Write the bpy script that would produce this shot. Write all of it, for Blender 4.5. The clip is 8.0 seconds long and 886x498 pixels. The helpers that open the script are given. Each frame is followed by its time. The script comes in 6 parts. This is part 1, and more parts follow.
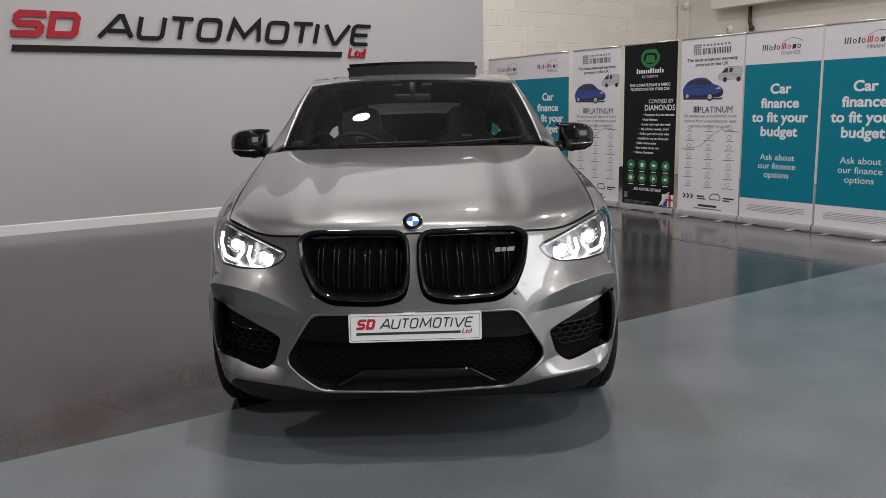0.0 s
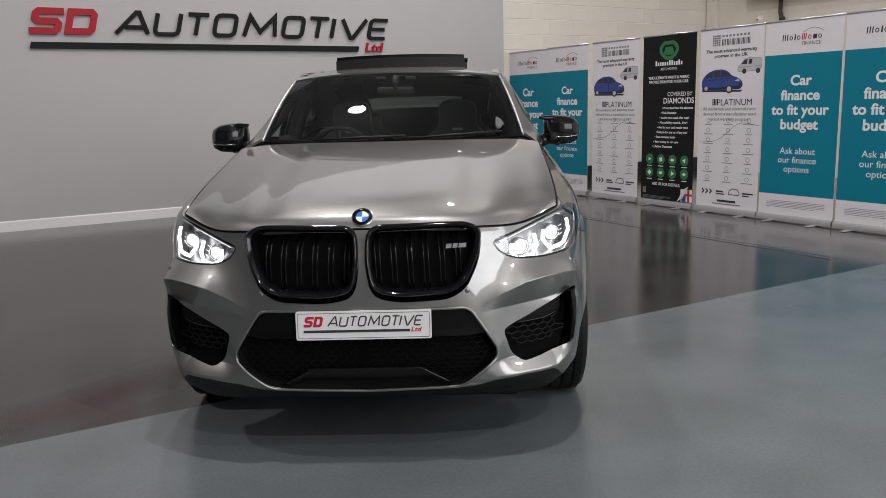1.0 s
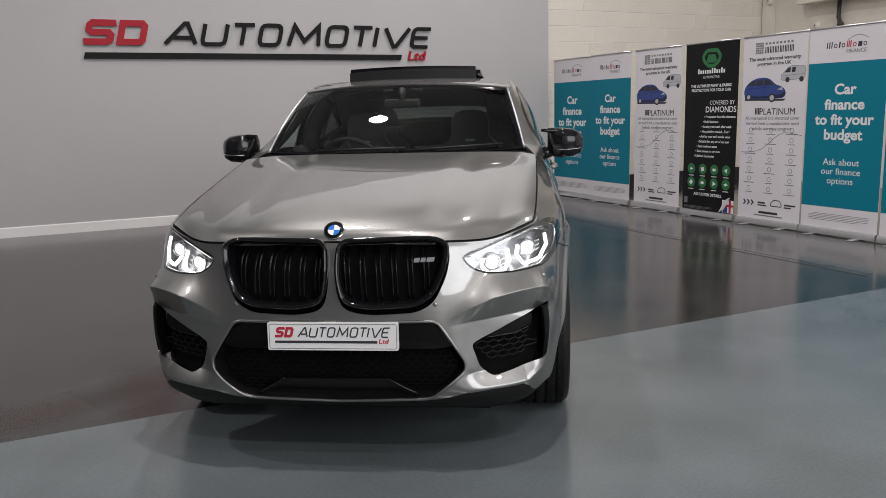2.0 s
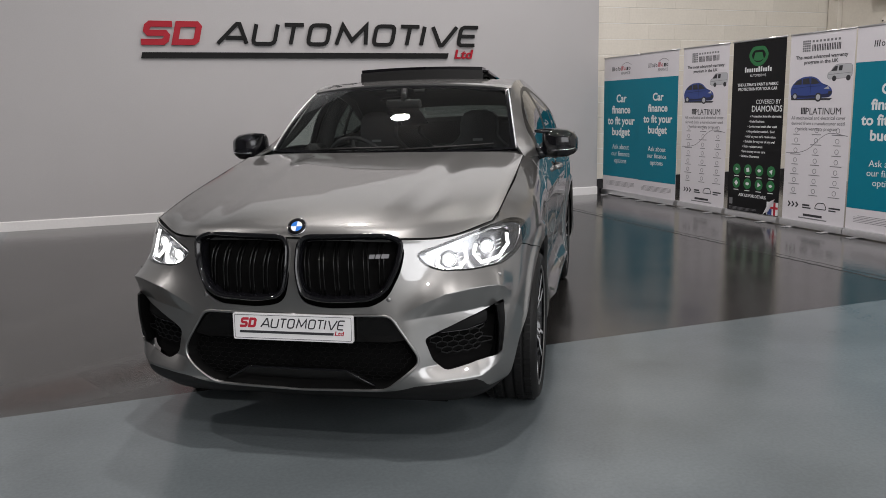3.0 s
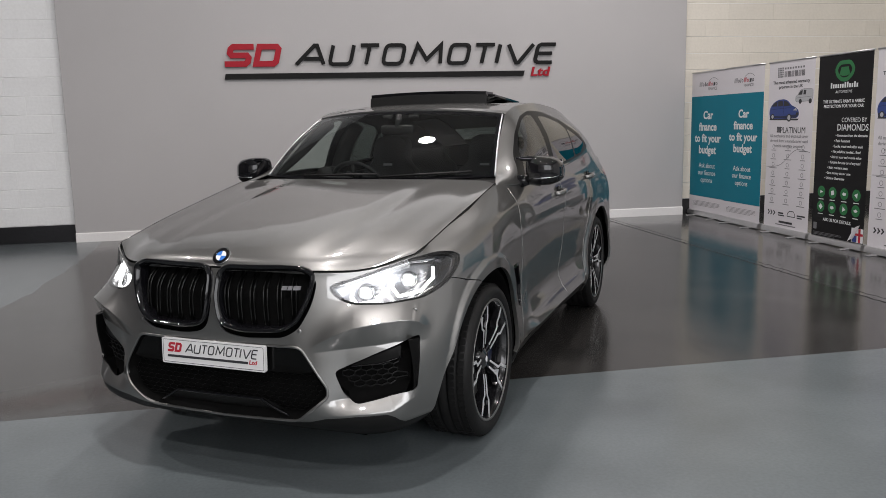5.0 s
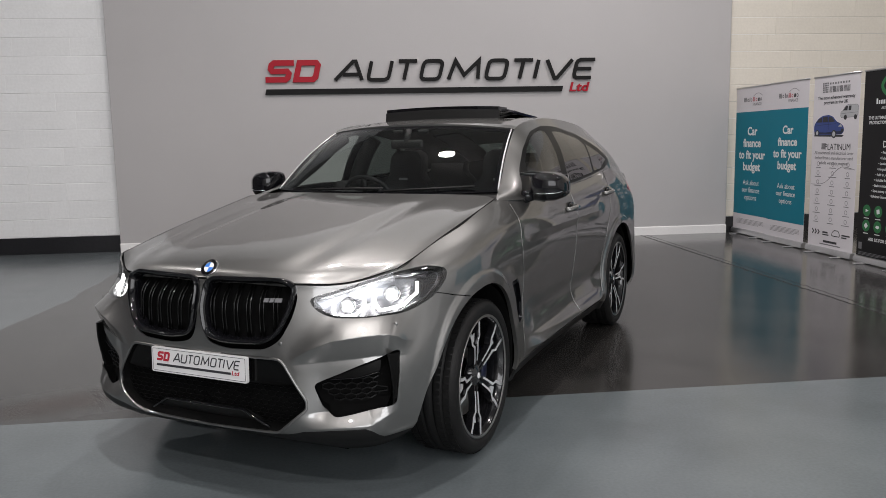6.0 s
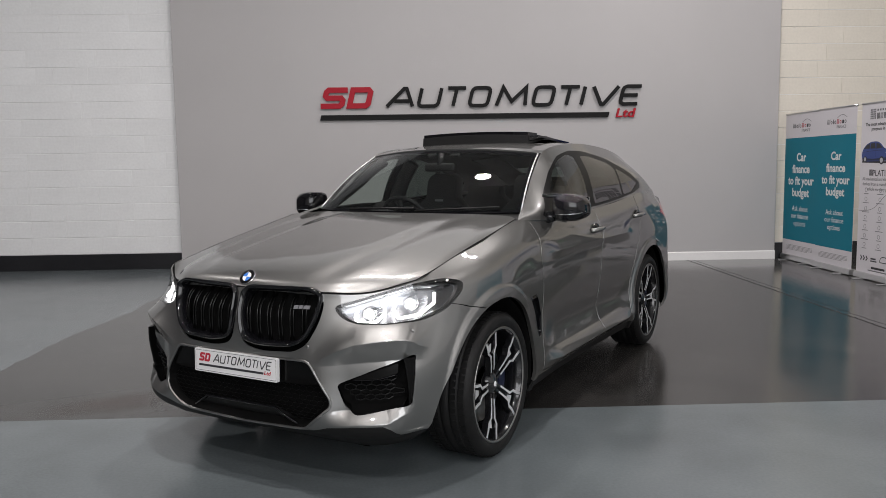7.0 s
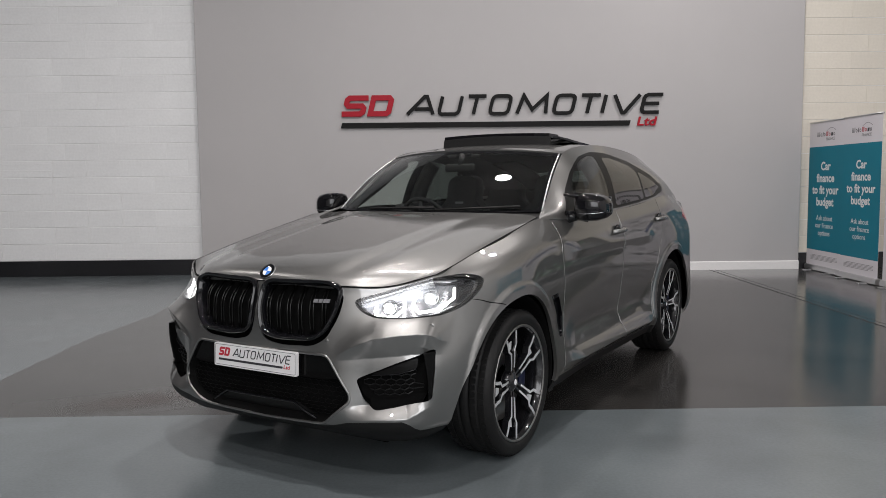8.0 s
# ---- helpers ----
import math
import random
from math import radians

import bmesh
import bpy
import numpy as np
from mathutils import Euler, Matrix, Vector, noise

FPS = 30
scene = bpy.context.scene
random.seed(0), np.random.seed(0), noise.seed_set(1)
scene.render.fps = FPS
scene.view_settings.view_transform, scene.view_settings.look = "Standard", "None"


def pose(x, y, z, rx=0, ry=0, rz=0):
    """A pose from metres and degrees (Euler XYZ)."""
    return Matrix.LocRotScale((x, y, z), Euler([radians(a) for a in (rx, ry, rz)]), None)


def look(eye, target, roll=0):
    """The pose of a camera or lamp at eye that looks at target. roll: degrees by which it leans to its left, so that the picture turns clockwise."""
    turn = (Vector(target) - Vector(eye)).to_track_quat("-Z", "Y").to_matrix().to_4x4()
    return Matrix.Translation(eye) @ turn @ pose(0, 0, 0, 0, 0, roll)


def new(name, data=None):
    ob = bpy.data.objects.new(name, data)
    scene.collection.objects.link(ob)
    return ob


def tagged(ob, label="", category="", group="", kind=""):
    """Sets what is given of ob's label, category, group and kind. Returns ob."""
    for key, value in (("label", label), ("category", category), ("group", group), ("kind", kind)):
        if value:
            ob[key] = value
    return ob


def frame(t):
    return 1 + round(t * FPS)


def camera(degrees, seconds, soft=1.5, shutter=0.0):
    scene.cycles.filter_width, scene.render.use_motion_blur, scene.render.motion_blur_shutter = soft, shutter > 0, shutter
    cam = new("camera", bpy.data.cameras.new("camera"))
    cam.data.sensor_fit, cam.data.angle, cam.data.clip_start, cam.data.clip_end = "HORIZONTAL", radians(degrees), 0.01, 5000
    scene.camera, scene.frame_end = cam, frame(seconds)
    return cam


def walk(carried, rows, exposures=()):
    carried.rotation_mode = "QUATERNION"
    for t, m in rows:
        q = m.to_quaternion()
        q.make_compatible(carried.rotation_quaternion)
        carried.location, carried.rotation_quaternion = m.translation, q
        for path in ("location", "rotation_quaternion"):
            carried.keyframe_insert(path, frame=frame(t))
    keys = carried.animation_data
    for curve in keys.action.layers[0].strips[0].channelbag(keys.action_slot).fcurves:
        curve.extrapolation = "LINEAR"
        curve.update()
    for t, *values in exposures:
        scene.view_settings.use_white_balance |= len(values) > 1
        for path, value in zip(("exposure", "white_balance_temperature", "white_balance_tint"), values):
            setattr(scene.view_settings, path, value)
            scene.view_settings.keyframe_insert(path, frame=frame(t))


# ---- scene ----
cam = camera(58.5, 8.0, soft=0.5)
PATH = [
    (0, (0.047, -0.686, 1.426), (1.118, 0.966, 1.075), -1.2),
    (0.5, (0.164, -0.748, 1.42), (1.197, 0.927, 1.063), -1.3),
    (1, (0.387, -0.799, 1.408), (1.371, 0.905, 1.047), -1.5),
    (1.5, (0.582, -0.839, 1.418), (1.505, 0.899, 1.064), -1.5),
    (2, (0.701, -0.994, 1.441), (1.544, 0.787, 1.096), -1.4),
    (3.3, (1.243, -1.315, 1.466), (1.864, 0.555, 1.122), -1.3),
    (3.5, (1.33, -1.329, 1.481), (1.922, 0.552, 1.145), -1.4),
    (4, (1.516, -1.41, 1.479), (2.034, 0.495, 1.155), -1.4),
    (4.2, (1.619, -1.459, 1.503), (2.101, 0.455, 1.181), -1.4),
    (5.3, (2.085, -1.459, 1.522), (2.396, 0.493, 1.216), -1.2),
    (5.5, (2.162, -1.44, 1.522), (2.445, 0.518, 1.226), -1.1),
    (6, (2.272, -1.488, 1.512), (2.488, 0.481, 1.239), -1.1),
    (6.5, (2.369, -1.676, 1.497), (2.496, 0.303, 1.238), -1.1),
    (7, (2.442, -1.788, 1.499), (2.51, 0.2, 1.29), -0.8),
    (7.5, (2.447, -1.784, 1.466), (2.488, 0.207, 1.29), -0.7),
    (8, (2.435, -1.774, 1.41), (2.455, 0.219, 1.236), -0.6),
]
walk(cam, [(t, look(eye, target, roll)) for t, eye, target, roll in PATH])

# ---- world and lights ----
ROOF = 7.4
SOUTH_FILL_Y = -7.95
world = bpy.data.worlds.new("world")
scene.world = world
world.use_nodes = True
world.node_tree.nodes["Background"].inputs[0].default_value = (0.5, 0.52, 0.55, 1)
world.node_tree.nodes["Background"].inputs[1].default_value = 0.02


def lamp(name, m, sx, sy, watts, colour):
    data = bpy.data.lights.new(name, "AREA")
    data.shape, data.size, data.size_y, data.energy, data.color = "RECTANGLE", sx, sy, watts, colour
    ob = new(name, data)
    ob.matrix_world = m
    return ob


# round high bays over the floor: the first two follow a mirrored spot and a shadow edge, the rest are added fill; then
# an unseen broad light at the south wall
BAYS = [(2.3, 5.45, 6.3), (1.95, 1.0, 7.1), (-4.2, 4.0, 7.1), (8.6, 3.0, 7.1), (6.4, 7.4, 7.1), (0.4, -4.6, 7.1), (4.2, -4.4, 7.1), (10.5, -4.4, 7.1)]
for lx, ly, lz in BAYS:
    data = bpy.data.lights.new("unseen_bay", "AREA")
    data.shape, data.size, data.energy, data.color = "DISK", 0.42 if lx == 2.3 else 0.30, {2.3: 124, 1.95: 192, -4.2: 222, 6.4: 160, 8.6: 120, 4.2: 150, 0.4: 255}.get(lx, 140), (1.0, 0.94, 0.93)
    new("unseen_bay", data).matrix_world = pose(lx, ly, lz + 0.012)
# broad south light added to brighten the car's front; no window is known there
lamp("south_fill", pose(5.5, SOUTH_FILL_Y, 3.9, 90, 0, 0), 9.0, 4.4, 470, (0.96, 0.965, 1.0))


# ---- materials ----
def material(name, colour, rough=0.5, metal=0.0, grain=0.0, scale=40.0, stain=0.0, stain_scale=1.2, bump=0.0, coat=0.0, vary=0.0, spec=0.5):
    """A Principled surface with colour variation at two scales, roughness wear and fine relief."""
    mat = bpy.data.materials.new(name)
    mat.use_nodes = True
    nt = mat.node_tree
    p = nt.nodes["Principled BSDF"]
    p.inputs["Base Color"].default_value = (*colour, 1)
    p.inputs["Roughness"].default_value = rough
    p.inputs["Metallic"].default_value = metal
    p.inputs["Coat Weight"].default_value = coat
    p.inputs["Coat Roughness"].default_value = 0.03
    p.inputs["Specular IOR Level"].default_value = spec
    if grain or stain or bump or vary:
        coord = nt.nodes.new("ShaderNodeTexCoord")
        fine = nt.nodes.new("ShaderNodeTexNoise")
        fine.inputs["Scale"].default_value, fine.inputs["Detail"].default_value = scale, 6
        wide = nt.nodes.new("ShaderNodeTexNoise")
        wide.inputs["Scale"].default_value, wide.inputs["Detail"].default_value = stain_scale, 5
        nt.links.new(coord.outputs["Object"], fine.inputs["Vector"])
        nt.links.new(coord.outputs["Object"], wide.inputs["Vector"])
        total = None
        for tex, amount in ((fine, grain), (wide, stain)):
            m = nt.nodes.new("ShaderNodeMapRange")
            m.inputs["From Min"].default_value, m.inputs["From Max"].default_value = 0.3, 0.7
            m.inputs["To Min"].default_value, m.inputs["To Max"].default_value = 1 - amount, 1 + amount
            nt.links.new(tex.outputs["Fac"], m.inputs["Value"])
            if total is None:
                total = m.outputs[0]
            else:
                k = nt.nodes.new("ShaderNodeMath")
                k.operation = "MULTIPLY"
                nt.links.new(total, k.inputs[0])
                nt.links.new(m.outputs[0], k.inputs[1])
                total = k.outputs[0]
        if vary:
            info = nt.nodes.new("ShaderNodeObjectInfo")
            m = nt.nodes.new("ShaderNodeMapRange")
            m.inputs["To Min"].default_value, m.inputs["To Max"].default_value = 1 - vary, 1 + vary
            nt.links.new(info.outputs["Random"], m.inputs["Value"])
            k = nt.nodes.new("ShaderNodeMath")
            k.operation = "MULTIPLY"
            nt.links.new(total, k.inputs[0])
            nt.links.new(m.outputs[0], k.inputs[1])
            total = k.outputs[0]
        mix = nt.nodes.new("ShaderNodeVectorMath")
        mix.operation = "SCALE"
        mix.inputs[0].default_value = colour
        nt.links.new(total, mix.inputs["Scale"])
        nt.links.new(mix.outputs[0], p.inputs["Base Color"])
        r = nt.nodes.new("ShaderNodeMapRange")
        r.inputs["To Min"].default_value, r.inputs["To Max"].default_value = max(0.0, rough * 0.75), min(1.0, rough * 1.25)
        nt.links.new(wide.outputs["Fac"], r.inputs["Value"])
        nt.links.new(r.outputs[0], p.inputs["Roughness"])
        if bump:
            b = nt.nodes.new("ShaderNodeBump")
            b.inputs["Strength"].default_value, b.inputs["Distance"].default_value = 1.0, bump
            nt.links.new(fine.outputs["Fac"], b.inputs["Height"])
            nt.links.new(b.outputs[0], p.inputs["Normal"])
    return mat


def glowing(name, colour, strength):
    mat = bpy.data.materials.new(name)
    mat.use_nodes = True
    p = mat.node_tree.nodes["Principled BSDF"]
    p.inputs["Base Color"].default_value = (*colour, 1)
    p.inputs["Emission Color"].default_value = (*colour, 1)
    p.inputs["Emission Strength"].default_value = strength
    return mat


def glass(name, colour, rough=0.0):
    """Thin tinted glazing: clear, with the mirror gloss of its two faces that grows at grazing angles."""
    mat = bpy.data.materials.new(name)
    mat.use_nodes = True
    nt = mat.node_tree
    nt.nodes.remove(nt.nodes["Principled BSDF"])
    clear = nt.nodes.new("ShaderNodeBsdfTransparent")
    clear.inputs[0].default_value = (*colour, 1)
    gloss = nt.nodes.new("ShaderNodeBsdfGlossy")
    gloss.inputs["Roughness"].default_value = rough
    facing = nt.nodes.new("ShaderNodeLayerWeight")
    facing.inputs["Blend"].default_value = 0.5
    power = nt.nodes.new("ShaderNodeMath")
    power.operation, power.inputs[1].default_value = "POWER", 4.0
    nt.links.new(facing.outputs["Facing"], power.inputs[0])
    fres = nt.nodes.new("ShaderNodeMath")
    fres.operation, fres.inputs[1].default_value, fres.inputs[2].default_value = "MULTIPLY_ADD", 0.92, 0.075
    nt.links.new(power.outputs[0], fres.inputs[0])
    mix = nt.nodes.new("ShaderNodeMixShader")
    nt.links.new(fres.outputs[0], mix.inputs[0])
    nt.links.new(clear.outputs[0], mix.inputs[1])
    nt.links.new(gloss.outputs[0], mix.inputs[2])
    nt.links.new(mix.outputs[0], nt.nodes["Material Output"].inputs["Surface"])
    return mat


M_PANEL = material("grey_paint", (0.425, 0.415, 0.415), 0.55, grain=0.02, scale=60, stain=0.03, stain_scale=0.6, bump=0.0006)
M_WHITE = material("white_block_paint", (0.79, 0.80, 0.80), 0.5, grain=0.03, scale=25, stain=0.05, stain_scale=0.8, bump=0.002, vary=0.015)
M_CREAM = material("cream_block_paint", (0.72, 0.68, 0.60), 0.5, grain=0.03, scale=25, stain=0.06, stain_scale=0.8, bump=0.002, vary=0.03)
M_TRIM = material("white_gloss_paint", (0.80, 0.79, 0.78), 0.35, grain=0.02, stain=0.03)
M_BLACKBAND = material("black_skirting_paint", (0.012, 0.012, 0.014), 0.35, grain=0.2, scale=30, stain=0.2, bump=0.002)
M_FLOOR_DARK = material("dark_grey_floor_paint", (0.030, 0.0285, 0.027), 0.17, grain=0.12, scale=45, stain=0.28, stain_scale=1.6, bump=0.0004)
M_FLOOR_WORN = material("worn_dark_floor_paint", (0.046, 0.045, 0.044), 0.13, grain=0.15, scale=25, stain=0.42, stain_scale=1.5, bump=0.0006)
M_FLOOR_BLUE = material("blue_grey_floor_paint", (0.113, 0.130, 0.137), 0.22, grain=0.07, scale=60, stain=0.14, stain_scale=1.4, bump=0.0003)


def stain_paint(name, colour, rough):
    """A blotch with a broken edge: paint that fades out by noise and by the distance from its middle."""
    mat = material(name, colour, rough, grain=0.35, scale=30, stain=0.3, stain_scale=6)
    nt = mat.node_tree
    coord = nt.nodes.new("ShaderNodeTexCoord")
    ball = nt.nodes.new("ShaderNodeTexGradient")
    ball.gradient_type = "SPHERICAL"
    size = nt.nodes.new("ShaderNodeMapping")
    size.inputs["Scale"].default_value = (1.15, 3.0, 1.0)
    speck = nt.nodes.new("ShaderNodeTexNoise")
    speck.inputs["Scale"].default_value, speck.inputs["Detail"].default_value, speck.inputs["Roughness"].default_value = 11.0, 9.0, 0.72
    nt.links.new(coord.outputs["Object"], size.inputs["Vector"])
    nt.links.new(size.outputs[0], ball.inputs["Vector"])
    nt.links.new(coord.outputs["Object"], speck.inputs["Vector"])
    k = nt.nodes.new("ShaderNodeMath")
    k.operation = "MULTIPLY"
    nt.links.new(ball.outputs["Fac"], k.inputs[0])
    nt.links.new(speck.outputs["Fac"], k.inputs[1])
    r = nt.nodes.new("ShaderNodeMapRange")
    r.inputs["From Min"].default_value, r.inputs["From Max"].default_value, r.inputs["To Max"].default_value = 0.16, 0.38, 0.38
    nt.links.new(k.outputs[0], r.inputs["Value"])
    nt.links.new(r.outputs[0], nt.nodes["Principled BSDF"].inputs["Alpha"])
    return mat


M_JOINT = material("floor_joint", (0.015, 0.015, 0.015), 0.7, grain=0.3)
M_STAIN = stain_paint("rust_brown_floor_stain", (0.075, 0.050, 0.043), 0.22)
M_DIM = material("dark_grey_wall_paint", (0.10, 0.10, 0.105), 0.6, grain=0.05, stain=0.1)
M_CEIL = material("ceiling_paint", (0.34, 0.34, 0.34), 0.7, grain=0.03, stain=0.05)
M_RED = material("red_acrylic", (0.36, 0.005, 0.018), 0.5, grain=0.02, spec=0.25)
M_SIGNBLACK = material("black_acrylic", (0.006, 0.006, 0.006), 0.6, grain=0.05, spec=0.2)
M_STEEL = material("brushed_aluminium", (0.62, 0.62, 0.63), 0.35, metal=1.0, grain=0.05, scale=120)
M_PRINTWHITE = material("white_banner_print", (0.69, 0.67, 0.70), 0.45, grain=0.01, stain=0.02)
M_TEAL = material("teal_banner_print", (0.004, 0.185, 0.265), 0.45, grain=0.01, stain=0.02, spec=0.2)
M_PRINTBLACK = material("black_banner_print", (0.006, 0.006, 0.007), 0.35, grain=0.05, stain=0.1, spec=0.25)
M_INKWHITE = material("white_ink", (0.72, 0.74, 0.75), 0.45)
M_INKGREY = material("grey_ink", (0.17, 0.17, 0.18), 0.5)
M_INKPALE = material("pale_ink", (0.45, 0.46, 0.48), 0.5)
M_INKDARK = material("dark_ink", (0.03, 0.03, 0.035), 0.5)
M_INKRED = material("red_ink", (0.42, 0.016, 0.035), 0.5)
M_INKGREEN = material("green_ink", (0.02, 0.16, 0.05), 0.5)
M_INKBLUE = material("blue_ink", (0.030, 0.060, 0.24), 0.4)
M_INKNAVY = material("navy_ink", (0.010, 0.016, 0.06), 0.4)
M_PIPE = material("old_black_pipe", (0.04, 0.035, 0.03), 0.6, grain=0.3, bump=0.002)


# ---- mesh helpers ----
def finish(name, bm, mat, parent=None, label="", smooth=None):
    """Links a bmesh as one mesh object. smooth: angle in degrees under which faces shade smooth."""
    me = bpy.data.meshes.new(name)
    if smooth is not None:
        lim = radians(smooth)
        for f in bm.faces:
            f.smooth = True
        for e in bm.edges:
            e.smooth = not (len(e.link_faces) == 2 and e.calc_face_angle(0) > lim)
    bm.to_mesh(me)
    bm.free()
    for m in (mat if isinstance(mat, (list, tuple)) else [mat]):
        me.materials.append(m)
    ob = new(name, me)
    ob.parent = parent
    if label:
        ob["label"] = label
    return ob


def part(name, bm, mat, parent, label="", smooth=None):
    return finish(name, bm, mat, parent, label, smooth)


def empty(name, m):
    ob = new(name)
    ob.empty_display_size = 0.1
    ob.matrix_world = m
    return ob


def box(bm, x0, x1, y0, y1, z0, z1, bevel=0.0, segs=2):
    r = bmesh.ops.create_cube(bm, size=1, matrix=Matrix.Translation(((x0 + x1) / 2, (y0 + y1) / 2, (z0 + z1) / 2)) @ Matrix.Diagonal((x1 - x0, y1 - y0, z1 - z0, 1)))
    if bevel:
        edges = list({e for v in r["verts"] for e in v.link_edges})
        bmesh.ops.bevel(bm, geom=edges, offset=bevel, segments=segs, profile=0.5, affect="EDGES")
    return bm


def cube(x0, x1, y0, y1, z0, z1, bevel=0.0, segs=2):
    return box(bmesh.new(), x0, x1, y0, y1, z0, z1, bevel, segs)


def tube(bm, pts, r, n=10, caps=True):
    """A round bar along a polyline."""
    pts = [Vector(p) for p in pts]
    rings = []
    side = None
    for i, p in enumerate(pts):
        d = (pts[min(i + 1, len(pts) - 1)] - pts[max(i - 1, 0)]).normalized()
        if side is None:
            side = d.orthogonal().normalized()
        side = (side - d * side.dot(d)).normalized()
        up = d.cross(side)
        rr = r(i / (len(pts) - 1)) if callable(r) else r
        rings.append([bm.verts.new(p + rr * (math.cos(a) * side + math.sin(a) * up)) for a in [2 * math.pi * k / n for k in range(n)]])
    for a, b in zip(rings, rings[1:]):
        for k in range(n):
            bm.faces.new((a[k], a[(k + 1) % n], b[(k + 1) % n], b[k]))
    if caps:
        bm.faces.new(rings[0][::-1])
        bm.faces.new(rings[-1])
    return bm


def slab(bm, pts, m, depth):
    """A flat plate: polygon pts (2D) in the xy plane of m, raised by depth along its z."""
    lo = [bm.verts.new(m @ Vector((x, y, 0))) for x, y in pts]
    hi = [bm.verts.new(m @ Vector((x, y, depth))) for x, y in pts]
    n = len(pts)
    bm.faces.new(hi)
    bm.faces.new(lo[::-1])
    for i in range(n):
        bm.faces.new((lo[i], lo[(i + 1) % n], hi[(i + 1) % n], hi[i]))
    return bm


def stroke(bm, pts, width, m, depth, closed=False):
    """A flat bar of one width along a polyline with mitred corners, as a raised plate."""
    pts = [Vector(p) for p in pts]
    n = len(pts)
    sides = []
    for i, p in enumerate(pts):
        a = pts[i - 1] if (i or closed) else None
        b = pts[(i + 1) % n] if (i < n - 1 or closed) else None
        d1 = (p - a).normalized() if a is not None else (b - p).normalized()
        d2 = (b - p).normalized() if b is not None else d1
        n1, n2 = Vector((-d1.y, d1.x)), Vector((-d2.y, d2.x))
        mid = (n1 + n2).normalized()
        k = width / 2 / max(0.35, mid.dot(n1))
        sides.append((p + mid * k, p - mid * k))
    rows = [[bm.verts.new(m @ Vector((q.x, q.y, h))) for q in (l, r) for h in (0, depth)] for l, r in sides]
    for i in range(n if closed else n - 1):
        a, b = rows[i], rows[(i + 1) % n]
        for f in ((a[1], a[3], b[3], b[1]), (a[0], b[0], b[2], a[2]), (a[0], a[1], b[1], b[0]), (a[3], a[2], b[2], b[3])):
            bm.faces.new(f)
    if not closed:
        bm.faces.new((rows[0][0], rows[0][2], rows[0][3], rows[0][1]))
        bm.faces.new((rows[-1][0], rows[-1][1], rows[-1][3], rows[-1][2]))
    bmesh.ops.recalc_face_normals(bm, faces=bm.faces)
    return bm


def words(name, body, size, m, mat, parent, depth=0.0006, align="CENTER", shear=0.0, wide=1.0, bold=0.0, line=1.0, letters=False):
    """Writing in the built-in font as a mesh, in the xy plane of m."""
    cu = bpy.data.curves.new(name, "FONT")
    cu.body, cu.size, cu.align_x, cu.align_y, cu.shear, cu.extrude, cu.offset, cu.space_line = body, size, align, "TOP", shear, depth / 2, bold, line
    cu.resolution_u = 3
    tmp = bpy.data.objects.new(name, cu)
    me = bpy.data.meshes.new_from_object(tmp)
    bpy.data.objects.remove(tmp)
    me.transform(m @ Matrix.Diagonal((wide, 1, 1, 1)) @ Matrix.Translation((0, 0, depth / 2)))
    me.materials.clear()
    me.materials.append(mat)
    if not letters:
        ob = new(name, me)
        ob.parent = parent
        return tagged(ob, kind="stuff")
    # each letter a part of its own
    bm = bmesh.new()
    bm.from_mesh(me)
    todo = set(bm.faces)
    while todo:
        seed = [todo.pop()]
        island = set(seed)
        while seed:
            for e in seed.pop().edges:
                for f in e.link_faces:
                    if f in todo:
                        todo.discard(f)
                        island.add(f)
                        seed.append(f)
        piece = bmesh.new()
        made = {}
        for f in island:
            for v in f.verts:
                if v not in made:
                    made[v] = piece.verts.new(v.co)
            piece.faces.new([made[v] for v in f.verts])
        part("letter", piece, mat, parent)
    bm.free()


# ---- the room ----
WALL, PANEL = 10.32, 10.20
WEST, EAST, SOUTH = -8.0, 12.9, -8.0
LINE = 2.95


def sheet(bm, pts, index=0, z=0.0):
    f = bm.faces.new([bm.verts.new((x, y, z)) for x, y in pts])
    f.material_index = index
    return f


# worn edge between the dark paint and the blue coat by the west wall
wear = random.Random(11)
EDGE = []
for k in range(75):
    y = LINE + (WALL - LINE) * k / 74
    x = float(np.interp(y, [2.95, 3.9, 5.7, 6.6, 7.7, 9.0, 10.32], [-0.69, -0.72, -0.71, -0.61, -0.59, -0.66, -0.72]))
    EDGE.append((x + wear.uniform(-0.022, 0.022) * min(1, k / 25) + 0.015 * math.sin(2.3 * y), y))
bm = bmesh.new()
sheet(bm, [(WEST, SOUTH), (EAST, SOUTH), (EAST, LINE), (WEST, LINE)], 0)
sheet(bm, [(6.62, LINE), (6.62, WALL)] + EDGE[::-1], 1)
sheet(bm, [(6.62, LINE), (EAST, LINE), (EAST, WALL), (6.62, WALL)], 2)
sheet(bm, [(WEST, LINE)] + EDGE + [(WEST, WALL)], 0)
for f in bm.faces:
    if f.normal.z < 0:
        f.normal_flip()
bmesh.ops.remove_doubles(bm, verts=bm.verts, dist=0.0005)
floor = tagged(finish("floor", bm, [M_FLOOR_BLUE, M_FLOOR_DARK, M_FLOOR_WORN]), "glossy painted concrete floor in dark grey and blue-grey", "floor", kind="structure")

